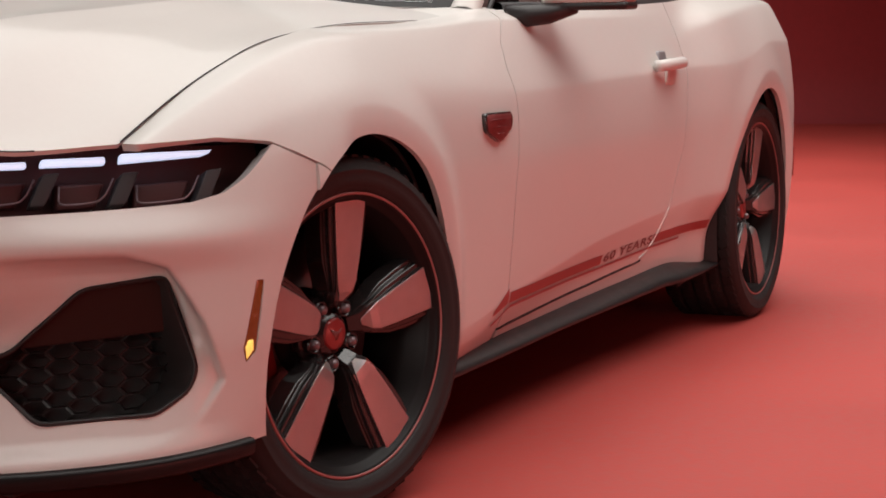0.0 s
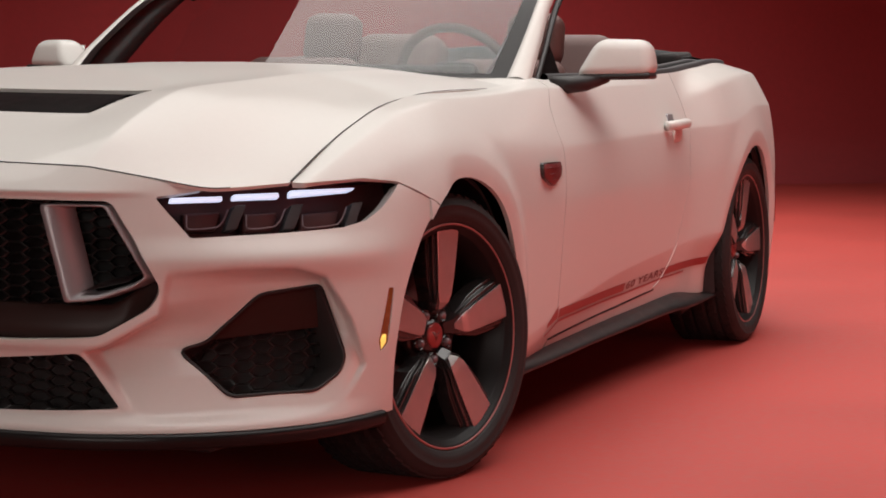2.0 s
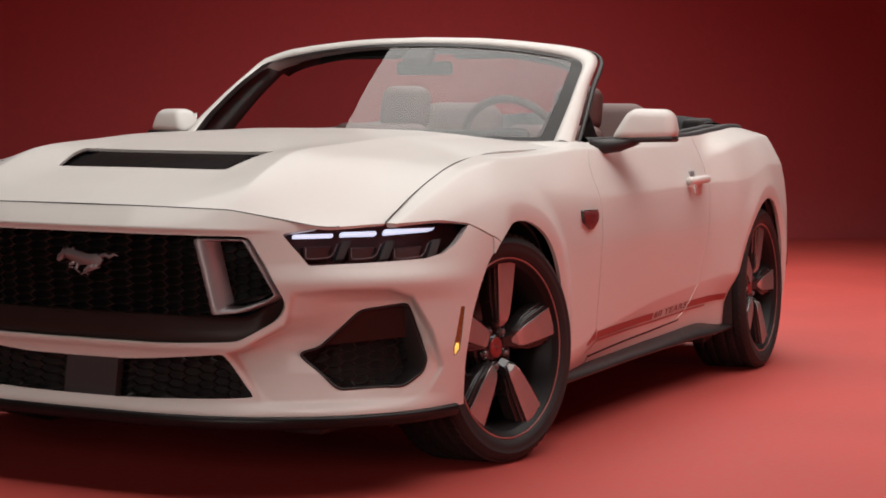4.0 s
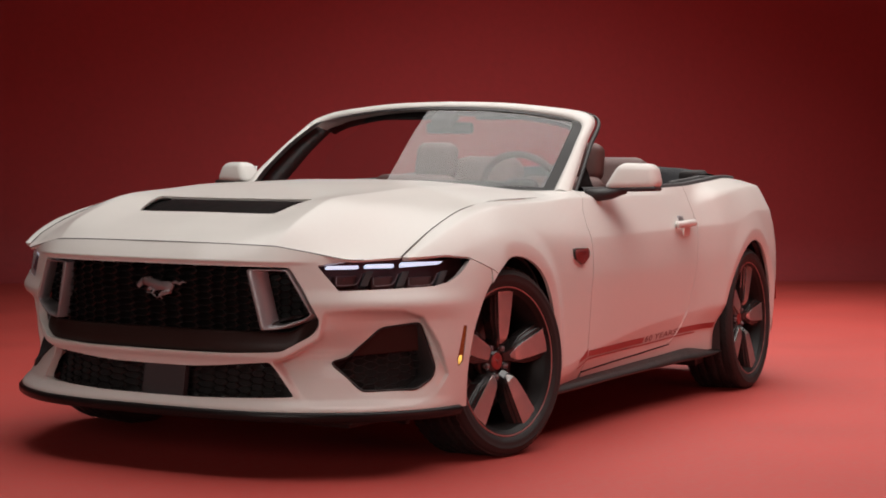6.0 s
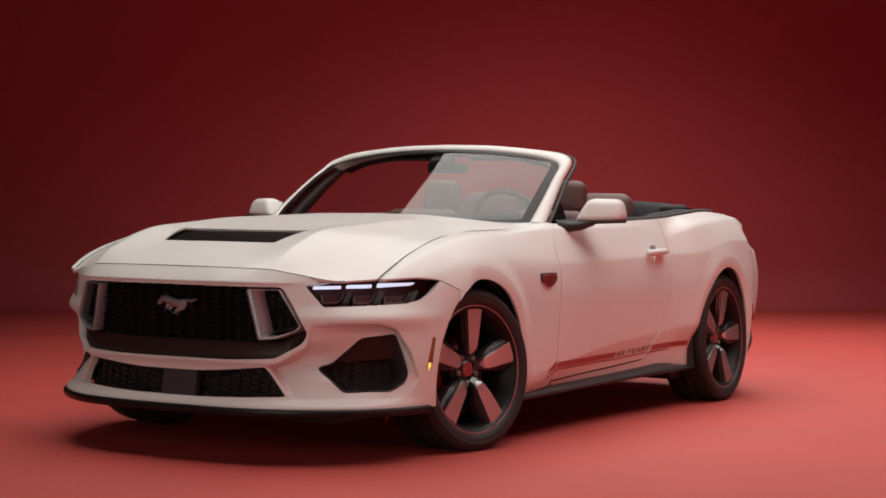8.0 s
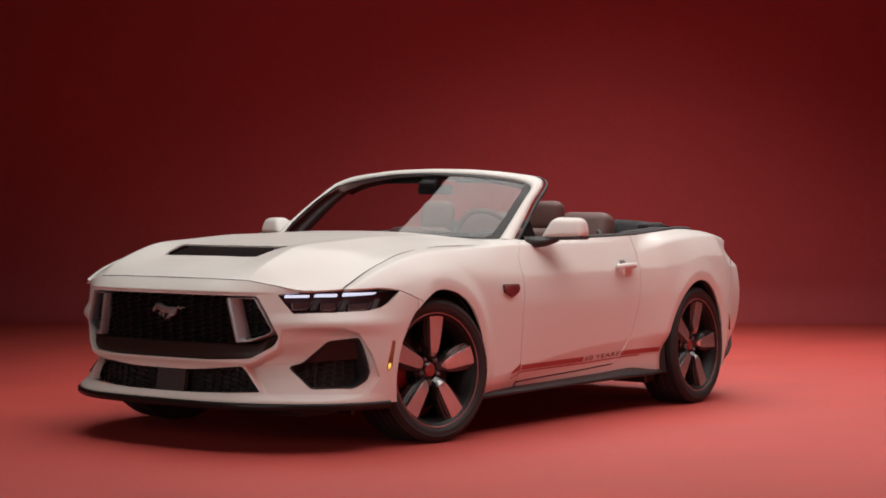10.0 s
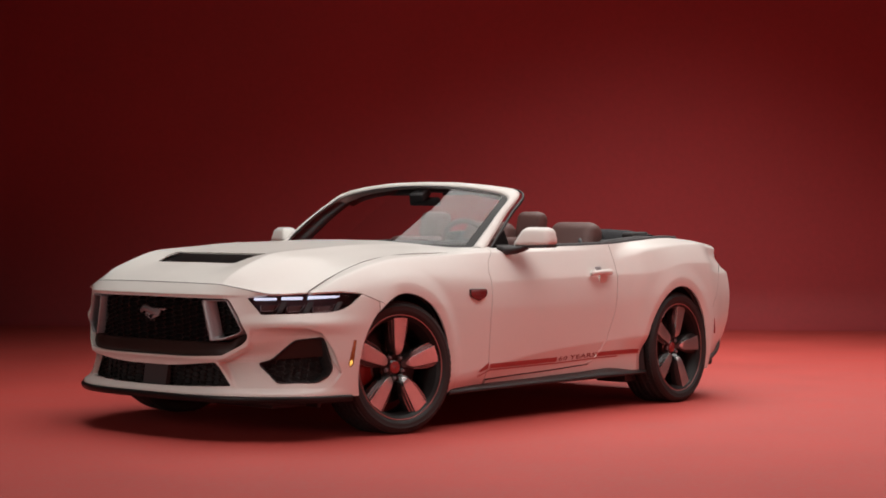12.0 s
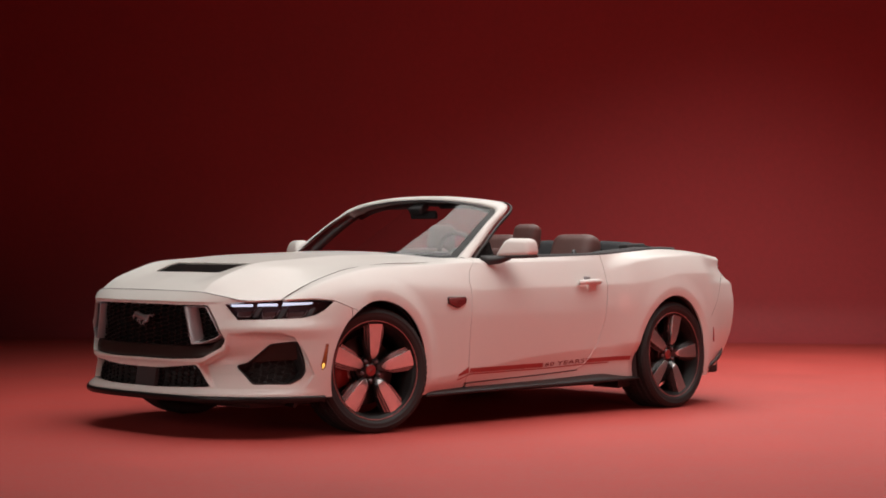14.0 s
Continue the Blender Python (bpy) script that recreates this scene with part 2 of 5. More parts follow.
for name, a, b in (("wall_left", (-10.8, 20), (20, 20)), ("wall_right", (20, -20), (-10.8, -20)), ("wall_front", (20, 20), (20, -20))):
    v = [room(*p, z) for p in (a, b) for z in (0, 9)]
    bm = to_bm(v, [(0, 1, 3, 2)])
    bmesh.ops.solidify(bm, geom=bm.faces[:], thickness=0.2)
    tagged(part(name, bm, M_DRAPE if name == "wall_left" else M_WALL, smooth=False), "black drape along the studio" if name == "wall_left" else "red painted wall of the studio", "wall", kind="structure")
v = [room(d, s, 9) for s in (-20, 20) for d in (-10.8, 20)]
bm = to_bm(v, [(0, 1, 3, 2)])
bmesh.ops.solidify(bm, geom=bm.faces[:], thickness=0.2)
tagged(part("ceiling", bm, M_DRAPE, smooth=False), "black studio ceiling", "ceiling", kind="structure")

# ---- car body surfaces ----
def pchip(xs, ys, q):
    """Monotone cubic through (xs, ys), rising xs; ys may hold several columns."""
    xs, ys, q = np.asarray(xs, float), np.asarray(ys, float), np.asarray(q, float)
    h = np.diff(xs)
    d = np.diff(ys, axis=0) / h.reshape((-1,) + (1,) * (ys.ndim - 1))
    m = np.zeros_like(ys)
    m[0], m[-1] = d[0], d[-1]
    a, b = d[:-1], d[1:]
    with np.errstate(divide="ignore", invalid="ignore"):
        m[1:-1] = np.where(a * b > 0, 2 * a * b / (a + b), 0)
    i = np.clip(np.searchsorted(xs, q) - 1, 0, len(xs) - 2)
    shape = q.shape + (1,) * (ys.ndim - 1)
    t, hh = ((q - xs[i]) / h[i]).reshape(shape), h[i].reshape(shape)
    return (2 * t**3 - 3 * t**2 + 1) * ys[i] + (t**3 - 2 * t**2 + t) * hh * m[i] + (3 * t**2 - 2 * t**3) * ys[i + 1] + (t**3 - t**2) * hh * m[i + 1]


def cross(p, v, slack):
    """Hermite curve through rows p (k, n, dims) at v in 0..k-1; slack scales the tangent at each row, low for a crease."""
    k = len(p)
    g = np.diff(p, axis=0)
    m = np.zeros_like(p)
    m[0], m[-1] = g[0], g[-1]
    la, lb = np.linalg.norm(g[:-1], axis=-1, keepdims=True), np.linalg.norm(g[1:], axis=-1, keepdims=True)
    unit = (g[:-1] / (la + 1e-9) + g[1:] / (lb + 1e-9)) / 2
    small = np.minimum(la, lb)
    m[1:-1] = unit * small
    slack = np.asarray(slack, float)
    m = m * (slack if slack.ndim == p.ndim else slack.reshape(-1, *([1] * (p.ndim - 1))))
    i = np.clip(np.floor(v).astype(int), 0, k - 2)
    t = (v - i)[:, None, None]
    return (2 * t**3 - 3 * t**2 + 1) * p[i] + (t**3 - 2 * t**2 + t) * m[i] + (3 * t**2 - 2 * t**3) * p[i + 1] + (t**3 - t**2) * m[i + 1]


def smooth(a, b, x):
    t = np.clip((x - a) / (b - a), 0, 1)
    return t * t * (3 - 2 * t)


# Half sections of the body side at stations along the car: (y, z) from the sill to the hood edge or beltline.
SIDE = {
    -3.62: ((0.74, 0.25), (0.76, 0.34), (0.775, 0.52), (0.765, 0.72), (0.730, 0.888), (0.700, 0.985), (0.672, 1.008)),
    -3.45: ((0.79, 0.25), (0.815, 0.34), (0.83, 0.52), (0.82, 0.72), (0.780, 0.898), (0.735, 1.000), (0.70, 1.025)),
    -3.10: ((0.895, 0.20), (0.91, 0.33), (0.922, 0.50), (0.92, 0.72), (0.897, 0.90), (0.825, 1.024), (0.745, 1.051)),
    -2.80: ((0.89, 0.22), (0.905, 0.38), (0.925, 0.50), (0.937, 0.74), (0.918, 0.900), (0.850, 1.018), (0.765, 1.062)),
    -2.42: ((0.865, 0.225), (0.885, 0.37), (0.905, 0.46), (0.925, 0.70), (0.912, 0.845), (0.850, 0.998), (0.795, 1.042)),
    -2.15: ((0.842, 0.225), (0.866, 0.36), (0.884, 0.435), (0.900, 0.68), (0.888, 0.832), (0.814, 0.985), (0.795, 1.022)),
    -1.50: ((0.828, 0.21), (0.860, 0.33), (0.880, 0.395), (0.903, 0.66), (0.890, 0.818), (0.815, 0.975), (0.785, 1.003)),
    -0.90: ((0.846, 0.205), (0.884, 0.29), (0.900, 0.340), (0.921, 0.66), (0.902, 0.806), (0.815, 0.970), (0.770, 0.992)),
    -0.48: ((0.885, 0.20), (0.915, 0.255), (0.924, 0.295), (0.932, 0.68), (0.911, 0.822), (0.815, 0.952), (0.76, 0.963)),
    -0.13: ((0.91, 0.20), (0.93, 0.30), (0.94, 0.42), (0.950, 0.71), (0.914, 0.843), (0.825, 0.94), (0.765, 0.955)),
    0.10: ((0.91, 0.20), (0.93, 0.30), (0.945, 0.42), (0.955, 0.70), (0.918, 0.83), (0.835, 0.91), (0.775, 0.925)),
    0.31: ((0.90, 0.20), (0.925, 0.30), (0.943, 0.42), (0.945, 0.68), (0.915, 0.785), (0.845, 0.86), (0.785, 0.87)),
    0.57: ((0.84, 0.20), (0.86, 0.30), (0.865, 0.42), (0.865, 0.62), (0.855, 0.725), (0.825, 0.76), (0.79, 0.762)),
}
SIDE_SLACK = (1, 1, 0.5, 1, 0.4, 0.8, 1)
# Where the tail ends by height: lip, lamp recess, bumper shelf, undercut.
TAIL_Z = (0.20, 0.30, 0.50, 0.70, 0.82, 0.87, 0.94, 1.01, 1.07)
TAIL_X = (-3.42, -3.48, -3.58, -3.62, -3.62, -3.55, -3.50, -3.54, -3.54)
ARCHES = ((-0.028, 0.36, 0.360, 0.395), (-2.722, 0.36, 0.358, 0.393))


def side_skin(x, v):
    """The body side over stations x (n) and rows v (m) in 0..6: (m, n, 3)."""
    rows = pchip(list(SIDE), np.array(list(SIDE.values())), x).swapaxes(0, 1)
    slack = np.repeat(np.array(SIDE_SLACK, float)[:, None, None], len(x), 1)
    slack[4, :, 0] = np.interp(x, (-0.95, -0.60), (SIDE_SLACK[4], 1.0))
    slack[5, :, 0] = np.interp(x, (-3.2, -2.9), (0.45, SIDE_SLACK[5]))
    p = cross(rows, v, slack)
    y, z = p[..., 0], p[..., 1]
    tail = pchip(TAIL_Z, TAIL_X, z.ravel()).reshape(z.shape)
    xx = np.where(x < -3.1, -3.1 + (x + 3.1) * (tail + 3.1) / -0.52, np.broadcast_to(x, y.shape))
    for cx, cz, rx, rz in ARCHES:
        rho = np.hypot((xx - cx) / rx, (z - cz) / rz)
        y = y + (0.013 + 0.015 * smooth(0.0, -0.30, xx - cx) * (cx > -1)) * (1 - smooth(1.03, 1.40, rho))
        # a flat band round the arch, turned a little towards the floor
        y = y - 0.012 * np.clip((1.145 - rho) / 0.145, 0, 1.2) * (1 - smooth(0.02, 0.12, xx))
    # the haunch flares out behind the door, under a crease that climbs to the rear
    crease = np.interp(-xx, (2.1, 2.17, 2.37, 2.56, 2.75, 3.0), (0.92, 0.94, 0.982, 1.003, 1.018, 1.03))
    flare = 0.034 * smooth(2.09, 2.33, -xx) * (1 - smooth(2.45, 3.0, -xx))
    y = y + flare * smooth(0.30, 0.46, z) * (1 - smooth(-0.012, 0.055, z - crease)) - 0.004 * smooth(0.35, 0.5, z) * (1 - smooth(0.86, 0.93, z)) * smooth(-1.75, -2.05, xx) * (1 - smooth(2.10, 2.27, -xx))
    return np.stack([xx, y, z], -1)


# Plan curves of the front fascia by height: (x, y) from the middle round the corner to the wheel arch.
FRONT = {
    0.205: ((0.982, 0), (0.972, 0.28), (0.932, 0.475), (0.860, 0.62), (0.745, 0.757), (0.580, 0.865), (0.392, 0.914), (0.20, 0.918)),
    0.240: ((0.982, 0), (0.972, 0.28), (0.932, 0.475), (0.860, 0.62), (0.743, 0.758), (0.578, 0.868), (0.390, 0.918), (0.20, 0.922)),
    0.28: ((0.955, 0), (0.945, 0.28), (0.905, 0.47), (0.83, 0.61), (0.71, 0.745), (0.555, 0.86), (0.385, 0.922), (0.20, 0.93)),
    0.375: ((0.946, 0), (0.936, 0.28), (0.898, 0.47), (0.83, 0.61), (0.70, 0.745), (0.55, 0.863), (0.38, 0.931), (0.20, 0.943)),
    0.40: ((0.955, 0), (0.945, 0.28), (0.905, 0.47), (0.83, 0.61), (0.70, 0.745), (0.55, 0.865), (0.38, 0.934), (0.20, 0.945)),
    0.422: ((0.973, 0), (0.963, 0.28), (0.920, 0.472), (0.834, 0.612), (0.70, 0.745), (0.549, 0.866), (0.378, 0.936), (0.20, 0.947)),
    0.54: ((0.965, 0), (0.955, 0.28), (0.91, 0.47), (0.83, 0.61), (0.70, 0.745), (0.54, 0.87), (0.37, 0.942), (0.20, 0.955)),
    0.60: ((0.968, 0), (0.955, 0.28), (0.906, 0.47), (0.834, 0.615), (0.714, 0.754), (0.554, 0.880), (0.373, 0.946), (0.20, 0.958)),
    0.66: ((0.975, 0), (0.960, 0.28), (0.908, 0.47), (0.814, 0.61), (0.685, 0.735), (0.53, 0.855), (0.36, 0.937), (0.20, 0.96)),
    0.738: ((0.964, 0), (0.949, 0.28), (0.897, 0.47), (0.8063, 0.60), (0.6704, 0.7155), (0.5105, 0.8258), (0.3503, 0.919), (0.20, 0.9552)),
    0.747: ((0.976, 0), (0.961, 0.28), (0.907, 0.47), (0.8045, 0.599), (0.6685, 0.7132), (0.5083, 0.8220), (0.3488, 0.915), (0.20, 0.9538)),
    0.756: ((0.968, 0), (0.954, 0.28), (0.900, 0.47), (0.8020, 0.598), (0.6665, 0.7105), (0.5060, 0.8182), (0.3468, 0.911), (0.20, 0.9515)),
    0.82: ((0.899, 0), (0.889, 0.28), (0.847, 0.47), (0.772, 0.59), (0.65, 0.69), (0.49, 0.79), (0.33, 0.875), (0.20, 0.93)),
}


POCKET = ((3.12, 0.582), (3.9, 0.590), (4.60, 0.588), (4.98, 0.560), (5.40, 0.46), (5.72, 0.35), (5.45, 0.275), (4.9, 0.243), (3.0, 0.240), (2.62, 0.275), (2.02, 0.408), (2.35, 0.425), (3.02, 0.488))


def pocket(s, z):
    """How deep the fascia is drawn in beside the grille and round the corner vent."""
    pts = np.array(POCKET) * (0.175, 1)
    x, y = s * 0.175, z
    best, odd = np.full(x.shape, 9.0), np.zeros(x.shape, bool)
    for (ax, ay), (bx, by) in zip(pts, np.roll(pts, -1, 0)):
        dx, dy = bx - ax, by - ay
        t = np.clip(((x - ax) * dx + (y - ay) * dy) / (dx * dx + dy * dy), 0, 1)
        best = np.minimum(best, np.hypot(x - ax - t * dx, y - ay - t * dy))
        if dy:
            odd ^= ((ay > y) != (by > y)) & (x < dx * (y - ay) / dy + ax)
    inside = np.where(odd, best, 0.0)
    # a crisp edge above, a slope that faces the floor, and a shelf that comes out again below
    fall = np.interp(z, (0.25, 0.28, 0.345, 0.405, 0.425, 0.50, 0.54, 0.56, 0.575, 0.584, 0.59), (0.0, 0.06, 0.42, 0.92, 1.0, 0.98, 0.88, 0.72, 0.48, 0.26, 0.0))
    fall = fall * (1 - 0.6 * smooth(4.95, 5.5, s))
    ramp = 1 - 0.85 * smooth(0.44, 0.52, z) * (1 - smooth(2.95, 4.2, s))
    return 0.092 * smooth(0.0, 0.020, inside) * fall * ramp


def front_skin(s, z):
    """The front fascia over s (n) in 0..7 and heights z (m): (m, n, 3)."""
    level = pchip(list(FRONT), np.array(list(FRONT.values())), z)
    p = cross(level.swapaxes(0, 1), s, (1,) * 8).swapaxes(0, 1)
    zz = np.broadcast_to(np.asarray(z)[:, None], p.shape[:2])
    d = pocket(np.broadcast_to(s, zz.shape), zz)
    return np.stack([p[..., 0] - 0.85 * d, p[..., 1] - 0.5 * d, zz], -1)


# Lines of the hood from the cowl to its front edge, from the middle outwards.
HOOD = (
    ((-0.60, 0, 1.035), (-0.20, 0, 1.015), (0.15, 0, 0.983), (0.43, 0, 0.948), (0.63, 0, 0.898), (0.80, 0, 0.852), (0.914, 0, 0.808)),
    ((-0.60, 0.30, 1.030), (-0.20, 0.31, 1.014), (0.15, 0.30, 0.984), (0.43, 0.29, 0.950), (0.62, 0.29, 0.898), (0.79, 0.29, 0.850), (0.902, 0.29, 0.806)),
    ((-0.64, 0.445, 1.018), (-0.20, 0.46, 1.010), (0.15, 0.45, 0.988), (0.44, 0.44, 0.965), (0.62, 0.445, 0.916), (0.77, 0.46, 0.860), (0.860, 0.46, 0.801)),
    ((-0.77, 0.50, 1.006), (-0.24, 0.53, 0.998), (0.12, 0.53, 0.969), (0.42, 0.53, 0.940), (0.59, 0.54, 0.890), (0.725, 0.57, 0.820), (0.799, 0.581, 0.778)),
    ((-0.88, 0.66, 0.987), (-0.28, 0.66, 0.977), (0.08, 0.66, 0.945), (0.36, 0.66, 0.893), (0.52, 0.675, 0.838), (0.65, 0.685, 0.785), (0.735, 0.686, 0.757)),
    ((-0.80, 0.757, 0.969), (-0.30, 0.760, 0.962), (0.06, 0.772, 0.932), (0.26, 0.783, 0.885), (0.40, 0.788, 0.838), (0.50, 0.79, 0.796), (0.57, 0.79, 0.764)),
)
HOOD_SLACK = (1, 1, 0.4, 0.9, 1, 1)


def hood_skin(b, v):
    """The hood over b (n) in 0..1 from cowl to front edge and v (m) in 0..5 outwards: (m, n, 3)."""
    k = np.linspace(0, 1, 7)
    rows = np.stack([pchip(k, np.array(line), b) for line in HOOD])
    return cross(rows, v, HOOD_SLACK)


def widen(p):
    """The far half stands a little further out than the near one."""
    p = np.array(p, float)
    yc = np.interp(p[..., 0], (-1.5, -1.25, -1.0, -0.6, -0.1, 0.3, 0.6, 0.85, 1.0), (-0.095, -0.095, -0.11, -0.09, -0.075, -0.066, -0.055, -0.03, -0.02))
    yc = yc * (1 + smooth(0.2, 0.5, p[..., 0]) * (np.interp(p[..., 2], (0.55, 0.80), (0.30, 1.15)) - 1))
    p[..., 1] += 2 * yc * ((0.9 - np.clip(p[..., 1], -1.1, 0.9)) / 1.8) ** 1.8
    return p


# ---- the car ----
car = new("convertible_car")
tagged(car, "cream white two-door convertible, top down, on red studio floor", "car")

car["widened"] = 1
SIDES = (1, -1)


def both(name, v, faces, mat, label="", depth=0.014, make=panel):
    """The same panel for the left and the right of the car."""
    a = make(name, v, faces, mat, car, label, depth)
    b = make(name, *mirrored(v, faces), mat, car, label, depth)
    return a, b


# Body side: fender, door and quarter panel cut from one skin.
xs, vs = np.linspace(-3.62, 0.57, 520), np.linspace(0, 6, 131)
P = side_skin(xs, vs)
side_v, side_f = P.reshape(-1, 3), grid_faces(*P.shape[:2], flip=True)
for cx, cz, rx, rz in ARCHES:
    side_v, side_f = clip(side_v, side_f, np.hypot((side_v[:, 0] - cx) / rx, (side_v[:, 2] - cz) / rz) - 1)


def door_front(z):
    return np.interp(z, (0.19, 0.33, 0.60, 0.77, 0.86, 0.92, 0.975, 1.0), (-0.775, -0.785, -0.785, -0.805, -0.815, -0.85, -0.92, -0.95))


def door_rear(z):
    return np.interp(z, (0.27, 0.285, 0.30, 0.324, 0.369, 0.43, 0.6, 1.05), (-1.60, -1.80, -1.86, -1.90, -1.945, -1.985, -2.06, -2.12))


x, z = side_v[:, 0], side_v[:, 2]
v, f = clip(side_v, side_f, x - door_front(z) - 0.002)
def nose_line(x):
    """The seam between fender and bumper, from the lamp's tip to the wheel arch."""
    return np.interp(x, (0.12, 0.15, 0.181, 0.221, 0.249, 0.307, 0.42, 0.57), (0.60, 0.695, 0.712, 0.727, 0.739, 0.760, 0.772, 0.765))


v, f = clip(v, f, np.where(v[:, 0] < 0.10, 1.0, v[:, 2] - nose_line(v[:, 0])))
both("fender", v, f, M_PAINT)
v, f = clip(side_v, side_f, side_v[:, 0] - 0.11)
v, f = clip(v, f, 0.199 - v[:, 0])
v, f = clip(v, f, nose_line(v[:, 0]) - 0.004 - v[:, 2])
both("bumper_end", v, f, M_PAINT)
v, f = clip(side_v, side_f, door_front(z) - x - 0.002)
v, f = clip(v, f, v[:, 0] - door_rear(v[:, 2]) - 0.002)
v, f = clip(v, f, v[:, 2] - np.interp(v[:, 0], (-1.95, -1.815, -1.466, -0.8), (0.30, 0.287, 0.270, 0.252)))
both("door", v, f, M_PAINT)
v, f = clip(side_v, side_f, np.maximum(door_rear(z) - x - 0.002, np.where((x < -0.8) & (x > -1.98), np.interp(x, (-1.95, -1.815, -1.466, -0.8), (0.292, 0.279, 0.262, 0.244)) - z, -1)))
both("quarter_panel", v, f, M_PAINT)


def side_y(x, z):
    """The body side's y at (x, z)."""
    p = side_skin(np.array([float(x)]), np.linspace(0, 6, 80))[:, 0]
    return float(np.interp(z, p[:, 2], p[:, 1]))


# Tail: fascia, deck lid, lamps and lower valance.
vt = np.linspace(0, 6, 40)
edge = side_skin(np.array([-3.62]), vt)[:, 0]
us = np.linspace(1, -1, 41)
rows = [[(e[0] - 0.10 * (1 - u * u) - 0.04 * (1 - u**4), e[1] * u, e[2]) for u in us] for e in edge]
part("rear_bumper", (np.array(rows).reshape(-1, 3), grid_faces(40, 41, flip=True)), M_PAINT, car)
for sgn in SIDES:
    bm = box((0.03, 0.34, 0.09), pose(-3.555, sgn * 0.55, 0.905, 0, 0, -sgn * 14), 0.01)
    part("tail_lamp", bm, M_TAIL, car, "dark red tail lamp")
    line = spline(((-3.05, sgn * 0.900, 0.212), (-3.13, sgn * 0.885, 0.238), (-3.24, sgn * 0.866, 0.274), (-3.36, sgn * 0.830, 0.314), (-3.43, sgn * 0.800, 0.345), (-3.48, sgn * 0.775, 0.39)), 16)
    part("rear_valance", tube([tuple(p) for p in line], np.interp(np.linspace(0, 1, 16), (0, 0.75, 1), (0.014, 0.012, 0.003))), M_PLASTIC, car, "black lower valance")
    zr = np.linspace(0.43, 0.53, 6)
    part("rear_marker", tube([(-3.20 + 0.1 * (q - 0.48), sgn * (side_y(-3.19, q) - 0.004), q) for q in zr], 0.0048), M_TAIL, car, "red rear side marker")
    part("quarter_gap", tube([(-3.16 - 0.30 * t, sgn * (side_y(-3.16 - 0.30 * t, 0.60 + 0.29 * t) - 0.001), 0.60 + 0.29 * t) for t in np.linspace(0, 1, 12)], 0.0014, 6), M_DARK, car)

top_x = np.linspace(-3.60, -2.99, 26)
top = side_skin(top_x, np.array([6.0]))[0]
rows = [[(p[0] - 0.05 * (1 - u * u) * smooth(-3.2, -3.6, p[0]), p[1] * u, p[2] + 0.028 * (1 - u**2) - 0.012 * (1 - u**8)) for u in np.linspace(-1, 1, 33)] for p in top]
part("deck_lid", (np.array(rows).reshape(-1, 3), grid_faces(26, 33, flip=True)), M_PAINT, car)

# Front bumper.
ss, zs = np.linspace(0, 7, 281), np.linspace(0.226, 0.82, 126)
P = front_skin(ss, zs)
SG, ZG = np.meshgrid(ss, zs)
bump_v = np.concatenate([P.reshape(-1, 3), SG.reshape(-1, 1), ZG.reshape(-1, 1)], 1)
bump_f = grid_faces(*P.shape[:2])
KS = 0.175
LAMP = ((2.97, 0.738), (3.38, 0.650), (4.4, 0.656), (5.25, 0.664), (5.58, 0.677), (5.86, 0.703), (6.37, 0.763), (6.2, 0.80), (3.7, 0.80), (3.6, 0.752))
GRILLE = ((-2, 0.734), (2.39, 0.730), (3.08, 0.540), (2.93, 0.500), (2.26, 0.440), (1.1, 0.429), (-2, 0.427))
LOWER = ((-2, 0.374), (0.54, 0.377), (1.97, 0.404), (2.53, 0.284), (0.54, 0.270), (-2, 0.268))
VENT = ((3.26, 0.396), (3.58, 0.412), (4.20, 0.517), (4.93, 0.534), (5.37, 0.372), (5.30, 0.335), (4.95, 0.301), (3.87, 0.300))
MARKER = ((5.97, 0.521), (6.09, 0.520), (6.07, 0.392), (5.94, 0.373), (5.88, 0.40))


def hood_edge(s):
    return np.interp(s, (0, 1, 2, 2.86, 3.62, 4.66, 6.29, 6.63, 6.86, 7.0), (0.8065, 0.8055, 0.7995, 0.777, 0.750, 0.757, 0.757, 0.736, 0.724, 0.715))


v, f = clip(bump_v, bump_f, hood_edge(bump_v[:, 3]) - bump_v[:, 4])
cx, cz, rx, rz = ARCHES[0]
v, f = clip(v, f, np.hypot((v[:, 0] - cx) / rx, (v[:, 2] - cz) / rz) - 1)
for poly, r in ((LAMP, 0.006), (GRILLE, 0.02), (LOWER, 0.012), (VENT, 0.014), (MARKER, 0.003)):
    v, f = clip(v, f, -poly_inside(v[:, 3], v[:, 4], rounded(poly, r, KS), KS))
v = v[:, :3]
mv, mf = mirrored(v, f)
panel("front_bumper", np.concatenate([v, mv]), f + [tuple(k + len(v) for k in t) for t in mf], M_PAINT, car, "cream white front bumper", depth=0.03, weld=True)



def on_front(s, z, h=0.0, side=1):
    """A place on the front fascia, h metres out of it."""
    p = front_skin(np.array([abs(s) - 0.01, abs(s), abs(s) + 0.01]).clip(0, 7), np.array([z - 0.002, z, z + 0.002]))
    t, q = p[1, 2] - p[1, 0], p[2, 1] - p[0, 1]
    n = np.cross(t, q)
    n = n / (np.linalg.norm(n) + 1e-12)
    c = p[1, 1] + h * n
    return (c[0], c[1] * side * (1 if s >= 0 else -1), c[2])


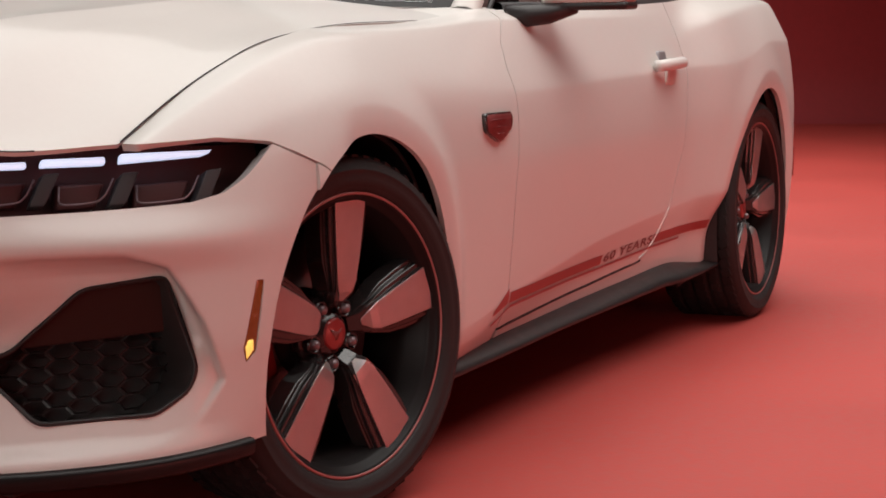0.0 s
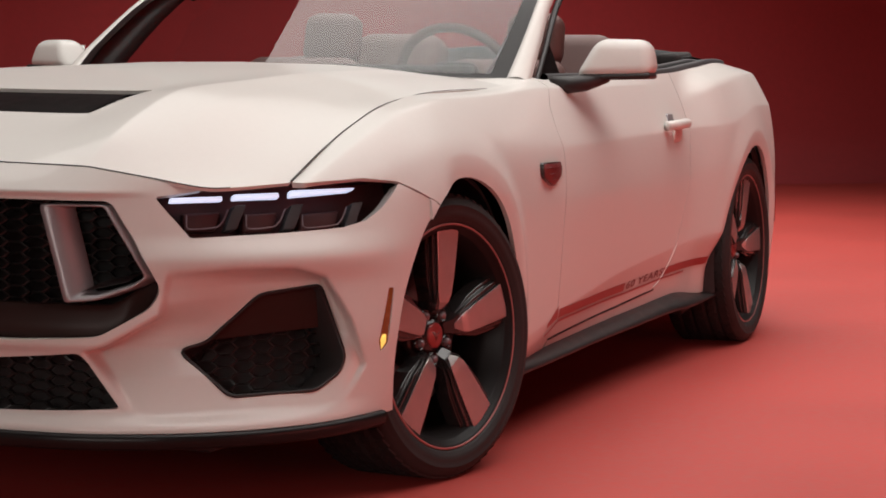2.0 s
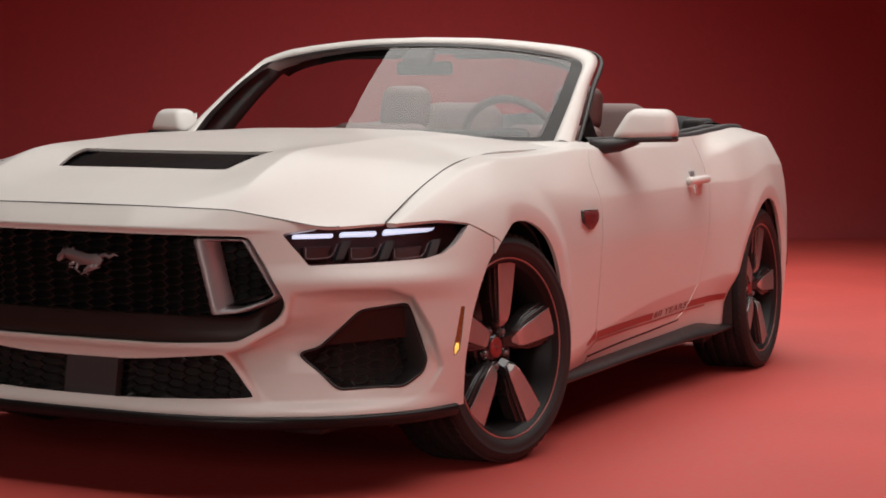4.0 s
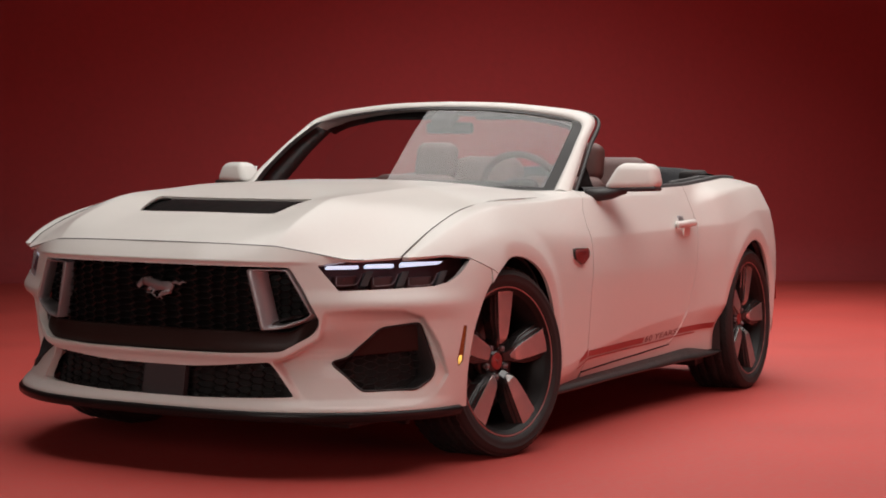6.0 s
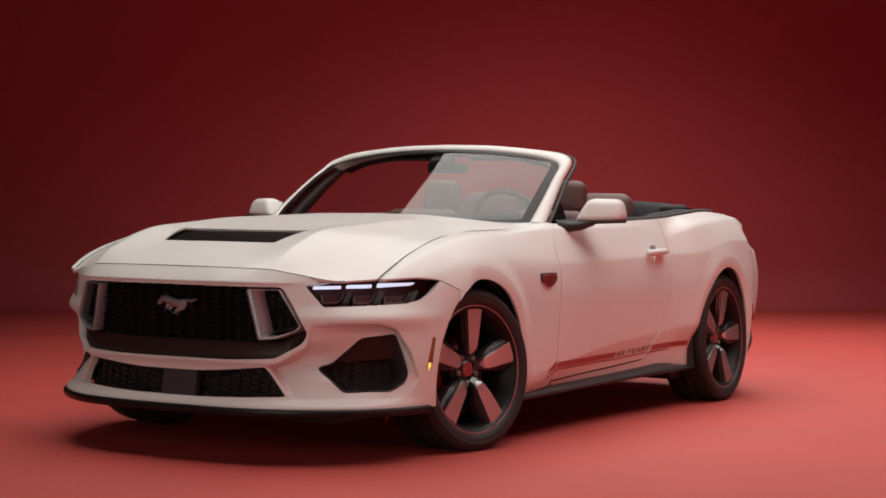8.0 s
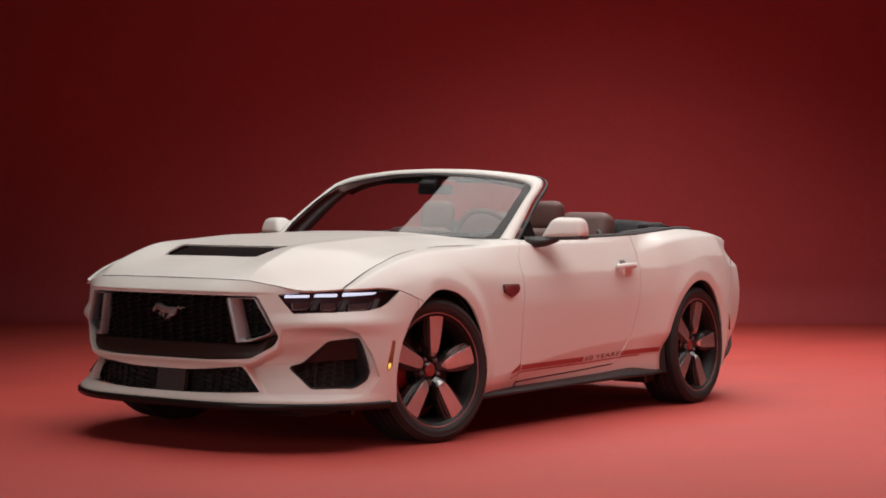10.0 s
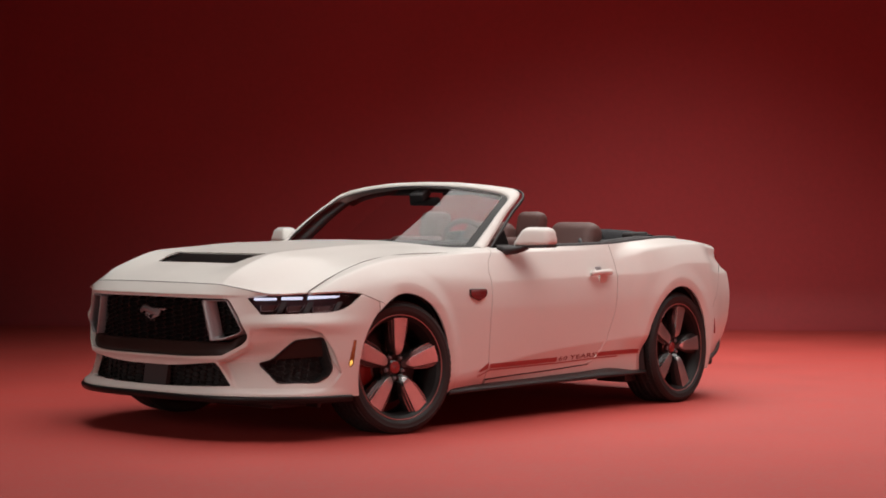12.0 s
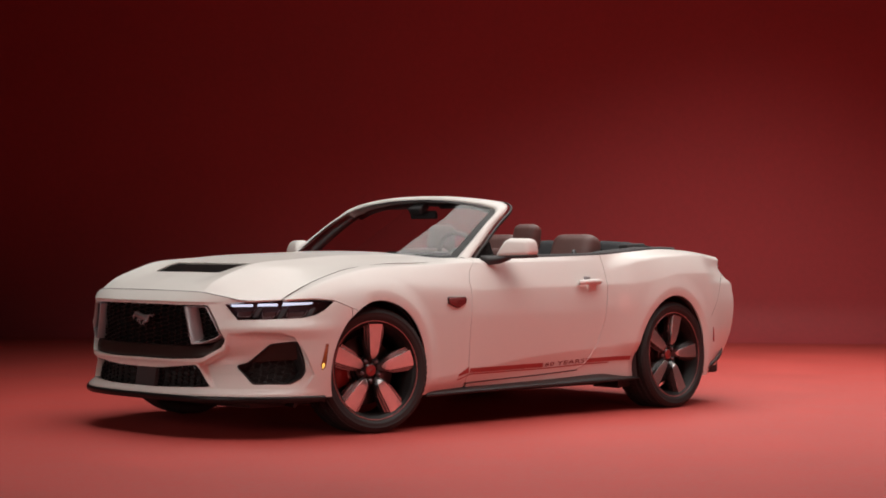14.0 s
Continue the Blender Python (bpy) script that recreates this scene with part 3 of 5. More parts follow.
def honeycomb(poly, place, kx, w=0.050, h=0.0245, rib=0.0035, depth=0.008):
    """Hexagonal mesh over a polygon; place(u, v, h) puts its points."""
    v, f = [], []
    pts = np.array(poly)
    u0, u1, v0, v1 = pts[:, 0].min() * kx, pts[:, 0].max() * kx, pts[:, 1].min(), pts[:, 1].max()
    col = 0
    u = u0 - w
    while u < u1 + w:
        q = v0 - h + (h / 2 if col % 2 else 0)
        while q < v1 + h:
            if poly_inside(np.array([u / kx]), np.array([q]), pts, kx)[0] > -0.1 * h:
                ring = []
                for sx, sz in ((-0.5, 0), (-0.25, 0.5), (0.25, 0.5), (0.5, 0), (0.25, -0.5), (-0.25, -0.5)):
                    ring.append((sx * w * 4 / 3, sz * h))
                base = len(v)
                for scale, out in ((1.0, 0.0), (1 - 2 * rib / h, 0.002), (1 - 2 * rib / h, -depth)):
                    v += [place((u + a * scale) / kx, q + b * scale, out) for a, b in ring]
                for k in range(2):
                    f += [(base + 6 * k + j, base + 6 * k + (j + 1) % 6, base + 6 * k + 6 + (j + 1) % 6, base + 6 * k + 6 + j) for j in range(6)]
            q += h
        u += w
        col += 1
    return v, f


def plan(s, z, back=0.0):
    """The fascia without its drawn-in corner pocket, set back along the car."""
    level = pchip(list(FRONT), np.array(list(FRONT.values())), np.array([z]))
    p = cross(level.swapaxes(0, 1), np.array([abs(s)]), (1,) * 8)[0, 0]
    return (p[0] - back, p[1] * (1 if s >= 0 else -1), z)


# Grille: honeycomb, lower band, light frames and emblem.
gs = np.array([(*plan(s, z, 0.085), s, z) for z in np.linspace(0.41, 0.75, 28) for s in np.linspace(-3.0, 3.0, 120)])
gs, gf = clip(gs, grid_faces(28, 120), 0.004 + poly_inside(np.abs(gs[:, 3]), gs[:, 4], rounded(GRILLE, 0.02, KS), KS))
grille = part("grille", (gs[:, :3], gf), M_PIT, car, "black honeycomb grille")
G_AREA = ((-1.62, 0.745), (1.62, 0.745), (1.85, 0.503), (-1.85, 0.503))
part("grille_mesh", honeycomb(G_AREA, lambda u, v, h: plan(u, v, 0.045 - h), KS, 0.040, 0.0240, 0.0016), M_MESH, grille, smooth=False)
for sgn in SIDES:
    area_poly = [(a * sgn, b) for a, b in ((1.62, 0.72), (2.30, 0.72), (2.80, 0.575), (2.42, 0.545), (1.85, 0.525))]
    part("grille_mesh", honeycomb(area_poly, lambda u, v, h: plan(u, v, 0.065 - h), KS, 0.040, 0.0240, 0.0016), M_MESH, grille, smooth=False)
zb = np.array([0.415, 0.430, 0.445, 0.470, 0.490, 0.502, 0.506, 0.502])
bk = np.array([0.06, 0.020, 0.014, 0.018, 0.024, 0.028, 0.040, 0.065])
sb = np.linspace(-3.0, 3.0, 180)
rows = [[plan(s, z + 0.075 * smooth(2.2, 3.05, abs(s)), b + 0.012 + 0.03 * smooth(2.5, 2.9, abs(s))) for s in sb] for z, b in zip(zb, bk)]
band = np.array([[(*p, s, p[2]) for p, s in zip(r, sb)] for r in rows]).reshape(-1, 5)
band, bf = clip(band, grid_faces(8, 180), 0.001 + poly_inside(np.abs(band[:, 3]), band[:, 4], rounded(GRILLE, 0.02, KS), KS))
part("lower_band", (band[:, :3], bf), M_BAND, grille, "gloss black band under the honeycomb")
FRAME_OUT = ((1.52, 0.722), (2.33, 0.722), (2.90, 0.568), (2.73, 0.547), (2.25, 0.519), (1.82, 0.513))
FRAME_IN = ((1.735, 0.7155), (2.265, 0.7155), (2.82, 0.572), (2.67, 0.5565), (2.26, 0.536), (2.005, 0.533))


def ring_frame(outer, inner, place, depth, out=0.0, raise_in=0.0):
    """A frame between two outlines of equal count, with depth behind both edges."""
    o, i = rounded(outer, 0.010, KS, 4), rounded(inner, 0.008, KS, 4)
    n = len(o)
    v = []
    for poly, h in ((o, -depth), (o, out - 0.003), ((o * 0.93 + i * 0.07), out), ((o * 0.58 + i * 0.42), out - 0.001), (i, out + raise_in), (i, -depth)):
        v += [place(a, b, h) for a, b in poly]
    f = [(k * n + j, k * n + (j + 1) % n, (k + 1) * n + (j + 1) % n, (k + 1) * n + j) for k in range(5) for j in range(n)]
    bm = to_bm(v, f)
    bmesh.ops.recalc_face_normals(bm, faces=bm.faces)
    return bm


for sgn in SIDES:
    place = lambda u, v, h: plan(u * sgn, v, -h)
    frame_ob = part("grille_light_frame", ring_frame(FRAME_OUT, FRAME_IN, place, 0.06, 0.004, -0.026), M_SATIN, car, "satin grey trapezoid frame in the grille")
    wall = [plan(1.99 * sgn, 0.535, 0.005), plan(2.62 * sgn, 0.558, 0.005), plan(2.66 * sgn, 0.575, 0.055), plan(2.1 * sgn, 0.552, 0.055)]
    bm = to_bm(wall, [(0, 1, 2, 3)])
    bmesh.ops.solidify(bm, geom=bm.faces[:], thickness=0.004)
    part("lower_blade", bm, M_SATIN, frame_ob)

# Emblem: a plain running outline in pink-silver.
em_at = lambda u, v, h: (plan(u / KS, v)[0] - 0.018 + h, u * 1.04 + 0.028, v - 0.003)
def em_uv(a, b):
    return (-0.088 + 0.001316 * a, 0.689 - 0.00109 * b)


body = [(1, 36), (4, 24), (15, 14), (18, 4), (24, 11), (30, 0), (36, 8), (44, 1), (50, 9), (64, 11), (82, 18), (100, 15), (112, 21), (117, 31), (110, 44), (98, 51), (84, 44), (64, 46), (46, 42), (34, 31), (24, 29), (15, 35), (7, 41)]
em = part("emblem", prism([em_uv(a, b) for a, b in body], em_at, 0.010, 0.0015), M_SATIN, car, "plain silver emblem on the grille")
for pts, r in ((((112, 21), (124, 17), (134, 23), (144, 15), (154, 19)), (0.0055, 0.006, 0.005, 0.004, 0.001)), (((48, 40), (34, 46), (30, 54), (44, 54)), (0.0075, 0.005, 0.0035, 0.0025)), (((58, 44), (48, 58), (58, 68)), (0.0075, 0.0045, 0.0025)),
               (((106, 46), (92, 54), (76, 62), (60, 72)), (0.009, 0.006, 0.004, 0.0025)), (((96, 48), (80, 52), (70, 60), (78, 74)), (0.008, 0.0055, 0.004, 0.0025))):
    part("emblem_bar", tube([em_at(*em_uv(a, b), -0.003) for a, b in pts], r, 8), M_SATIN, em)

# Lower intake.
gs = np.array([(*plan(s, z, 0.09), s, z) for z in np.linspace(0.25, 0.42, 16) for s in np.linspace(-2.7, 2.7, 100)])
gs, gf = clip(gs, grid_faces(16, 100), 0.014 + poly_inside(np.abs(gs[:, 3]), gs[:, 4], rounded(LOWER, 0.012, KS), KS))
lower = part("lower_intake", (gs[:, :3], gf), M_DARK, car, "black lower intake")
for a, b in ((0.45, 2.5), (-2.5, -0.18)):
    area_poly = ((a, 0.395), (b * 0.74, 0.392), (b * 0.89, 0.29), (b * 0.88, 0.275), (a, 0.265)) if a > 0 else ((b, 0.395), (a * 0.74, 0.392), (a * 0.89, 0.29), (a * 0.88, 0.275), (b, 0.265))
    part("intake_mesh", honeycomb(area_poly, lambda u, v, h: plan(u, v, 0.035 - h), KS, 0.040, 0.0230, 0.0018), M_MESH, lower, smooth=False)
part("centre_plate", prism([(-0.16, 0.262), (0.43, 0.262), (0.43, 0.385), (-0.16, 0.385)], lambda u, v, h: plan(u, v, 0.022 - h), 0.03), M_TRIM, lower, "smooth black centre plate", smooth=False)

# Corner vents.
for sgn in SIDES:
    place = lambda u, v, h: on_front(u, v, h, sgn)
    vent = part("corner_vent", (np.array([(p[0] - 0.060, sgn * (p[1] - 0.040), p[2]) for p in front_skin(np.linspace(3.2, 5.36, 24), np.linspace(0.28, 0.545, 12)).reshape(-1, 3)]), grid_faces(12, 24, flip=sgn < 0)), M_DARK, car, "black corner vent with honeycomb mesh")
    inner = ((3.42, 0.393), (3.66, 0.407), (4.27, 0.502), (4.76, 0.513), (5.02, 0.384), (5.00, 0.345), (4.80, 0.313), (3.95, 0.308))
    o, i = rounded(VENT, 0.016, KS, 4), rounded(inner, 0.014, KS, 4)
    n = len(o)
    vv = []
    for poly, h in ((o * 1.0, -0.02), (o, 0.003), (o * 0.9 + i * 0.1, 0.006), (o * 0.78 + i * 0.22, 0.002), (i, -0.040), (i, -0.085)):
        vv += [place(a, b, h) for a, b in poly]
    bm = to_bm(vv, [(k * n + j, k * n + (j + 1) % n, (k + 1) * n + (j + 1) % n, (k + 1) * n + j) for k in range(5) for j in range(n)])
    bmesh.ops.recalc_face_normals(bm, faces=bm.faces)
    part("vent_frame", bm, M_PLASTIC, vent, "satin black vent surround")
    lip = o * 0.9 + i * 0.1
    part("vent_lip", tube([place(a, b, 0.002) for a, b in np.concatenate([lip, lip[:1]])], 0.0045, 6, caps=False), M_PLASTIC, vent)
    def inside(u, v, h):
        d = float(np.interp(v, (0.29, 0.41, 0.53), (0.070, 0.112, 0.106))) - h
        p = plan(u, v)
        return (p[0] - 0.85 * d, sgn * (p[1] - 0.5 * d), v)
    low_area = ((3.36, 0.392), (3.70, 0.418), (4.98, 0.436), (4.94, 0.345), (4.76, 0.310), (3.86, 0.303))
    part("vent_mesh", honeycomb(low_area, inside, KS, 0.0385, 0.0255, 0.0020), M_MESH, vent, smooth=False)
    blank = [(3.62, 0.414), (4.22, 0.517), (4.86, 0.530), (5.04, 0.432)]
    part("vent_blank", prism(blank, lambda u, v, h: inside(u, v, h + 0.010), 0.012, 0.003), M_BAND, vent, "smooth black blanking plate", smooth=False)

# Headlamps.
BARS = ((3.18, 3.84, 0.7265, 0.741), (3.97, 4.55, 0.7325, 0.7475), (4.68, 5.58, 0.7385, 0.755))
for sgn in SIDES:
    lamp = part("headlamp", (np.array([on_front(s, z, -0.075, sgn) for z in np.linspace(0.63, 0.79, 10) for s in np.linspace(2.8, 6.5, 50)]), grid_faces(10, 50, flip=sgn < 0)), M_LAMP, car, "dark headlamp with three lit white bars")
    for a, b, c, d in BARS:
        tip = 0.10 if b > 5 else 0.0
        poly = rounded([(a, c), (b - tip, c + 0.004 + tip * 0.06), (b, d), (a + 0.02, d - 0.003)], 0.0025, KS, 3)
        part("light_bar", prism(poly, lambda u, v, h: on_front(u, v, -0.014 + h, sgn), 0.014), M_DRL, lamp, "lit white light bar")
    for a, b in ((3.36, 3.80), (4.10, 4.50), (4.78, 5.30)):
        line = [(a + 0.02, 0.700), (a + 0.0, 0.676), (a + 0.06, 0.671), (b - 0.08, 0.675), (b, 0.684), (b + 0.10, 0.712)]
        part("chrome_line", tube([on_front(s, z, -0.016, sgn) for s, z in spline(line, 22)], 0.0017, 6), M_LAMP_LINE, lamp)
        poly = rounded([(b + 0.02, 0.668), (b + 0.17, 0.670), (b + 0.34, 0.722), (b + 0.18, 0.720)], 0.004, KS, 3)
        part("divider", prism(poly, lambda u, v, h: on_front(u, v, -0.012 + h, sgn), 0.03, 0.002), M_TRIM, lamp, "grey slanted divider")
        poly = rounded([(a - 0.01, 0.668), (b - 0.06, 0.671), (b + 0.05, 0.71), (a + 0.01, 0.706)], 0.006, KS, 3)
        part("reflector_cup", prism(poly, lambda u, v, h: on_front(u, v, -0.030 + h, sgn), 0.03, 0.006), M_LAMP, lamp)
    poly = rounded([(2.97, 0.738), (3.38, 0.650), (4.4, 0.656), (5.25, 0.664), (5.58, 0.677), (5.86, 0.703), (6.37, 0.763), (5.6, 0.760), (4.66, 0.756), (3.62, 0.749)], 0.006, KS)
    ls, lz = np.linspace(2.95, 6.4, 120), np.linspace(0.64, 0.77, 40)
    lp = front_skin(ls, lz)
    a, b = np.meshgrid(ls, lz)
    lv = np.concatenate([lp.reshape(-1, 3), a.reshape(-1, 1), b.reshape(-1, 1)], 1)
    lv, lf = clip(lv, grid_faces(40, 120), poly_inside(lv[:, 3], lv[:, 4], poly, KS))
    lv = lv[:, :3] - (0.002, 0.001, 0)
    ob = part("lens", (lv, lf) if sgn > 0 else mirrored(lv, lf), M_LENS, lamp, "clear lamp lens")
    ob.visible_shadow = False
    # side marker
    mk = part("side_marker", prism([(a, b) for a, b in MARKER], lambda u, v, h: on_front(u, v, h - 0.001, sgn), 0.02, 0.0015), M_AMBER, car, "amber side marker, its lower end lit")
    part("lit_end", prism([(5.945, 0.414), (6.00, 0.414), (6.02, 0.396), (5.945, 0.381), (5.915, 0.402)], lambda u, v, h: on_front(u, v, h + 0.0008, sgn), 0.01), M_AMBER_LIT, mk, "lit amber lens")

# Splitter along the foot of the bumper.
prof = ((-0.006, 0.236), (0.010, 0.234), (0.015, 0.226), (0.013, 0.208), (0.004, 0.200), (-0.03, 0.197), (-0.16, 0.200), (-0.16, 0.236))
sp = np.linspace(-6.12, 6.12, 150)
rows = []
for out, z in prof:
    row = []
    for s in sp:
        x0, y0, _ = on_front(abs(s), 0.24, out, 1)
        row.append((x0, y0 * (1 if s >= 0 else -1), z))
    rows.append(row)
bm = to_bm(np.array(rows).reshape(-1, 3), grid_faces(8, 150, flip=True))
bmesh.ops.recalc_face_normals(bm, faces=bm.faces)
part("splitter", bm, M_VENT, car, "black front splitter")

# Hood.
bs, hv = np.linspace(0, 1, 150), np.linspace(0, 5, 110)
P = hood_skin(bs, hv)
B2, V2 = np.meshgrid(bs, hv)
hood_v = np.concatenate([P.reshape(-1, 3), B2.reshape(-1, 1), V2.reshape(-1, 1)], 1)
hood_f = grid_faces(*P.shape[:2])
SCOOP = ((0.638, -1.2), (0.638, 0.98), (0.468, 1.22), (0.462, 1.0), (0.462, -1.2))
hv5, hf5 = clip(hood_v, hood_f, 5 - 0.012 - hood_v[:, 4])
hv5, hf5 = clip(hv5, hf5, 0.998 - hv5[:, 3])
hv5, hf5 = clip(hv5, hf5, -poly_inside(hv5[:, 3], hv5[:, 4], SCOOP))
hv5 = hv5[:, :3]
mv, mf = mirrored(hv5, hf5)
panel("hood", np.concatenate([hv5, mv]), hf5 + [tuple(k + len(hv5) for k in t) for t in mf], M_PAINT, car, "cream white hood with a raised middle", depth=0.009, weld=True)


def on_hood(b, v, h=0.0):
    sgn = 1 if v >= 0 else -1
    p = hood_skin(np.array([b]), np.array([abs(v)]))[0, 0]
    return (p[0], p[1] * sgn, p[2] + h)


scoop = part("hood_vent", (np.array([on_hood(0.452 + 0.195 * i, v, -0.035 + 0.015 * (1 - i)) for i in np.linspace(0, 1, 8) for v in np.linspace(-1.26, 1.26, 24)]), grid_faces(8, 24)), M_PIT, car, "black hood vent")
part("vent_plate", (np.array([on_hood(0.474 + 0.156 * i, v, -0.006) for i in np.linspace(0, 1, 8) for v in np.linspace(-0.88, 0.88, 24)]), grid_faces(8, 24)), M_PIT, scoop)
for k in range(5):
    part("vent_fin", prism([(0.500 + 0.024 * k, 0.90), (0.508 + 0.024 * k, 0.90), (0.500 + 0.024 * k, 1.13 - 0.03 * k), (0.492 + 0.024 * k, 1.13 - 0.03 * k)], lambda u, v, h: on_hood(u, v, -0.008 + h), 0.02), M_PLASTIC, scoop, smooth=False)

part("hood_gap", tube([on_hood(1.0, v, 0.0006) for v in np.linspace(-4.3, 4.3, 90)], 0.0014, 6), M_DARK, car, "dark gap ahead of the hood")

for sgn in SIDES:
    part("hood_gap", tube([on_hood(b, 5.0 * sgn, 0.0022) for b in np.linspace(0.0, 0.99, 70)], np.linspace(0.0007, 0.0016, 70), 6), M_DARK, car, "dark gap beside the hood")

# Cowl between hood and windscreen.
cw = [(-0.66, 0, 1.012), (-0.72, 0.30, 1.005), (-0.80, 0.50, 0.984), (-0.89, 0.60, 0.972), (-0.91, 0.645, 0.958)]
line = spline(cw, 24)
rows = [[(p[0] + dx, p[1], p[2] + dz) for p in np.concatenate([(line * (1, -1, 1))[::-1], line[1:]])] for dx, dz in ((-0.12, 0.0), (0.0, -0.005), (0.15, -0.035))]
part("cowl", (np.array(rows).reshape(-1, 3), grid_faces(3, 47, flip=True)), M_PLASTIC, car, "black plastic cowl")

for sgn in SIDES:
    rows = [[(x, sgn * (ya + (yb - ya) * t), za + (zb - za) * t + 0.006 * math.sin(math.pi * t)) for t in np.linspace(0, 1, 8)] for x, ya, za, yb, zb in ((-0.80, 0.54, 0.985, 0.758, 0.966), (-0.85, 0.560, 0.996, 0.762, 0.976), (-0.90, 0.610, 1.000, 0.766, 0.984), (-0.95, 0.655, 1.001, 0.770, 0.990), (-1.00, 0.690, 0.997, 0.772, 0.992))]
    part("cowl_corner", (np.array(rows).reshape(-1, 3), grid_faces(5, 8, flip=sgn < 0)), M_PAINT, car, "painted corner between hood and pillar")

# ---- windscreen ----
GLASS_EDGE = ((-0.905, 0.690, 0.998), (-1.04, 0.680, 1.103), (-1.18, 0.663, 1.210), (-1.297, 0.638, 1.288), (-1.325, 0.575, 1.319), (-1.306, 0.40, 1.351), (-1.290, 0.20, 1.368), (-1.284, 0.0, 1.373))
OUTER = ((-0.945, 0.748, 0.985), (-1.08, 0.724, 1.092), (-1.225, 0.695, 1.205), (-1.365, 0.672, 1.302), (-1.410, 0.605, 1.347), (-1.385, 0.42, 1.375), (-1.362, 0.20, 1.392), (-1.355, 0.0, 1.396))
n = 60
gi, go = pchip(np.arange(8), np.array(GLASS_EDGE), np.linspace(0, 7, n)), pchip(np.arange(8), np.array(OUTER), np.linspace(0, 7, n))
half = []
for a, b in zip(gi, go):
    mid = (a + b) / 2
    outw = np.array([0.35, 0.25 * (1 if a[1] > 0.3 else a[1] / 0.3), 0.6])
    outw = outw / np.linalg.norm(outw)
    back = np.array([-0.035, -0.045 * min(1, a[1] / 0.4), -0.022])
    half.append([a - outw * 0.012, a, a * 0.75 + b * 0.25 + outw * 0.008, mid + outw * 0.012, a * 0.25 + b * 0.75 + outw * 0.008, b, b + back, a + back * 1.1])
half = np.array(half)
full = np.concatenate([half, (half[:-1] * (1, -1, 1))[::-1]])
k = full.shape[1]
f = [(i * k + j, i * k + (j + 1) % k, (i + 1) * k + (j + 1) % k, (i + 1) * k + j) for i in range(len(full) - 1) for j in range(k)]
bm = to_bm(full.reshape(-1, 3), f)
bmesh.ops.recalc_face_normals(bm, faces=bm.faces)
screen = part("windscreen_frame", bm, M_PAINT, car, "cream white windscreen frame")
# black edge on the rear of the frame and seal inside the glass
for sgn in SIDES:
    line = [tuple((p + np.array((-0.030, 0.004, -0.006))) * (1, sgn, 1)) for p in go[:38]]
    part("roof_seal", tube(line, [float(r) for r in np.interp(np.arange(38), (0, 20, 37), (0.007, 0.011, 0.004))], 8), M_PLASTIC, screen, "black rubber seal")
# glass with a dark printed border
rows = []
for h in np.linspace(0, 1, 30):
    e = pchip(np.arange(8), np.array(GLASS_EDGE), np.array([h * 3.4]))[0]
    c = np.array((-0.66 - 0.626 * h, 0, 1.005 + 0.368 * h))
    row = []
    for u in np.linspace(-1, 1, 41):
        w = 1 - abs(u) ** 2.2
        row.append((e[0] + (c[0] - e[0]) * w, e[1] * u, e[2] + (c[2] - e[2]) * w - 0.004))
    rows.append(row)
gl = np.array(rows)
pane = part("windscreen", (gl.reshape(-1, 3), grid_faces(30, 41)), M_GLASS, car, "clear windscreen glass")
pane.visible_shadow = False
cols = np.sort(np.r_[np.array((0.0, 0.6, 1.2)), np.linspace(2, 38, 19), np.array((38.8, 39.4, 40.0))])
border = np.array([[np.array([np.interp(c, np.arange(41), gl[i, :, k]) for k in range(3)]) + (0.0025, 0, 0.0025) for c in cols] for i in range(30)])
nb = len(cols)
keep = [(i, j) for i in range(29) for j in range(nb - 1) if j < 2 or j > nb - 4 or i > 27 or i < 1]
part("glass_border", (border.reshape(-1, 3), [(i * nb + j, i * nb + j + 1, (i + 1) * nb + j + 1, (i + 1) * nb + j) for i, j in keep]), M_VENT, screen, "black printed glass border")
# black trim on the inside of the pillars and the header
trim = pchip(np.arange(8), np.array(GLASS_EDGE), np.linspace(0, 7, 60))
wide = np.interp(np.linspace(0, 7, 60), (0, 2.5, 4, 7), (0.105, 0.075, 0.055, 0.045))
rows = []
for k, (dx, dz) in ((0.0, (-0.012, -0.006)), (0.7, (-0.020, -0.018)), (1.0, (-0.045, -0.030)), (0.6, (-0.085, -0.030))):
    r = [(p[0] + dx - 0.5 * k * w * (i > 25), p[1] - k * w * min(1.0, p[1] / 0.55), p[2] + dz - 0.25 * k * w * (i > 25)) for i, (p, w) in enumerate(zip(trim, wide))]
    rows.append(r + [(x, -y, z) for x, y, z in r[:-1]][::-1])
part("pillar_trim", (np.array(rows).reshape(-1, 3), grid_faces(4, 119)), M_VENT, screen, "black inner pillar and header trim")
# rear-view mirror
mir = part("rear_view_mirror", box((0.03, 0.22, 0.055), pose(-1.34, 0.0, 1.275, 0, 12, 0), 0.015), M_TRIM, car, "black rear-view mirror")
part("mirror_mount", box((0.09, 0.10, 0.05), pose(-1.29, 0.0, 1.315, 0, 30, 0), 0.012), M_TRIM, mir)
part("mirror_glass", box((0.003, 0.195, 0.042), pose(-1.358, 0.0, 1.272, 0, 12, 0), 0.001), M_MIRROR, mir)
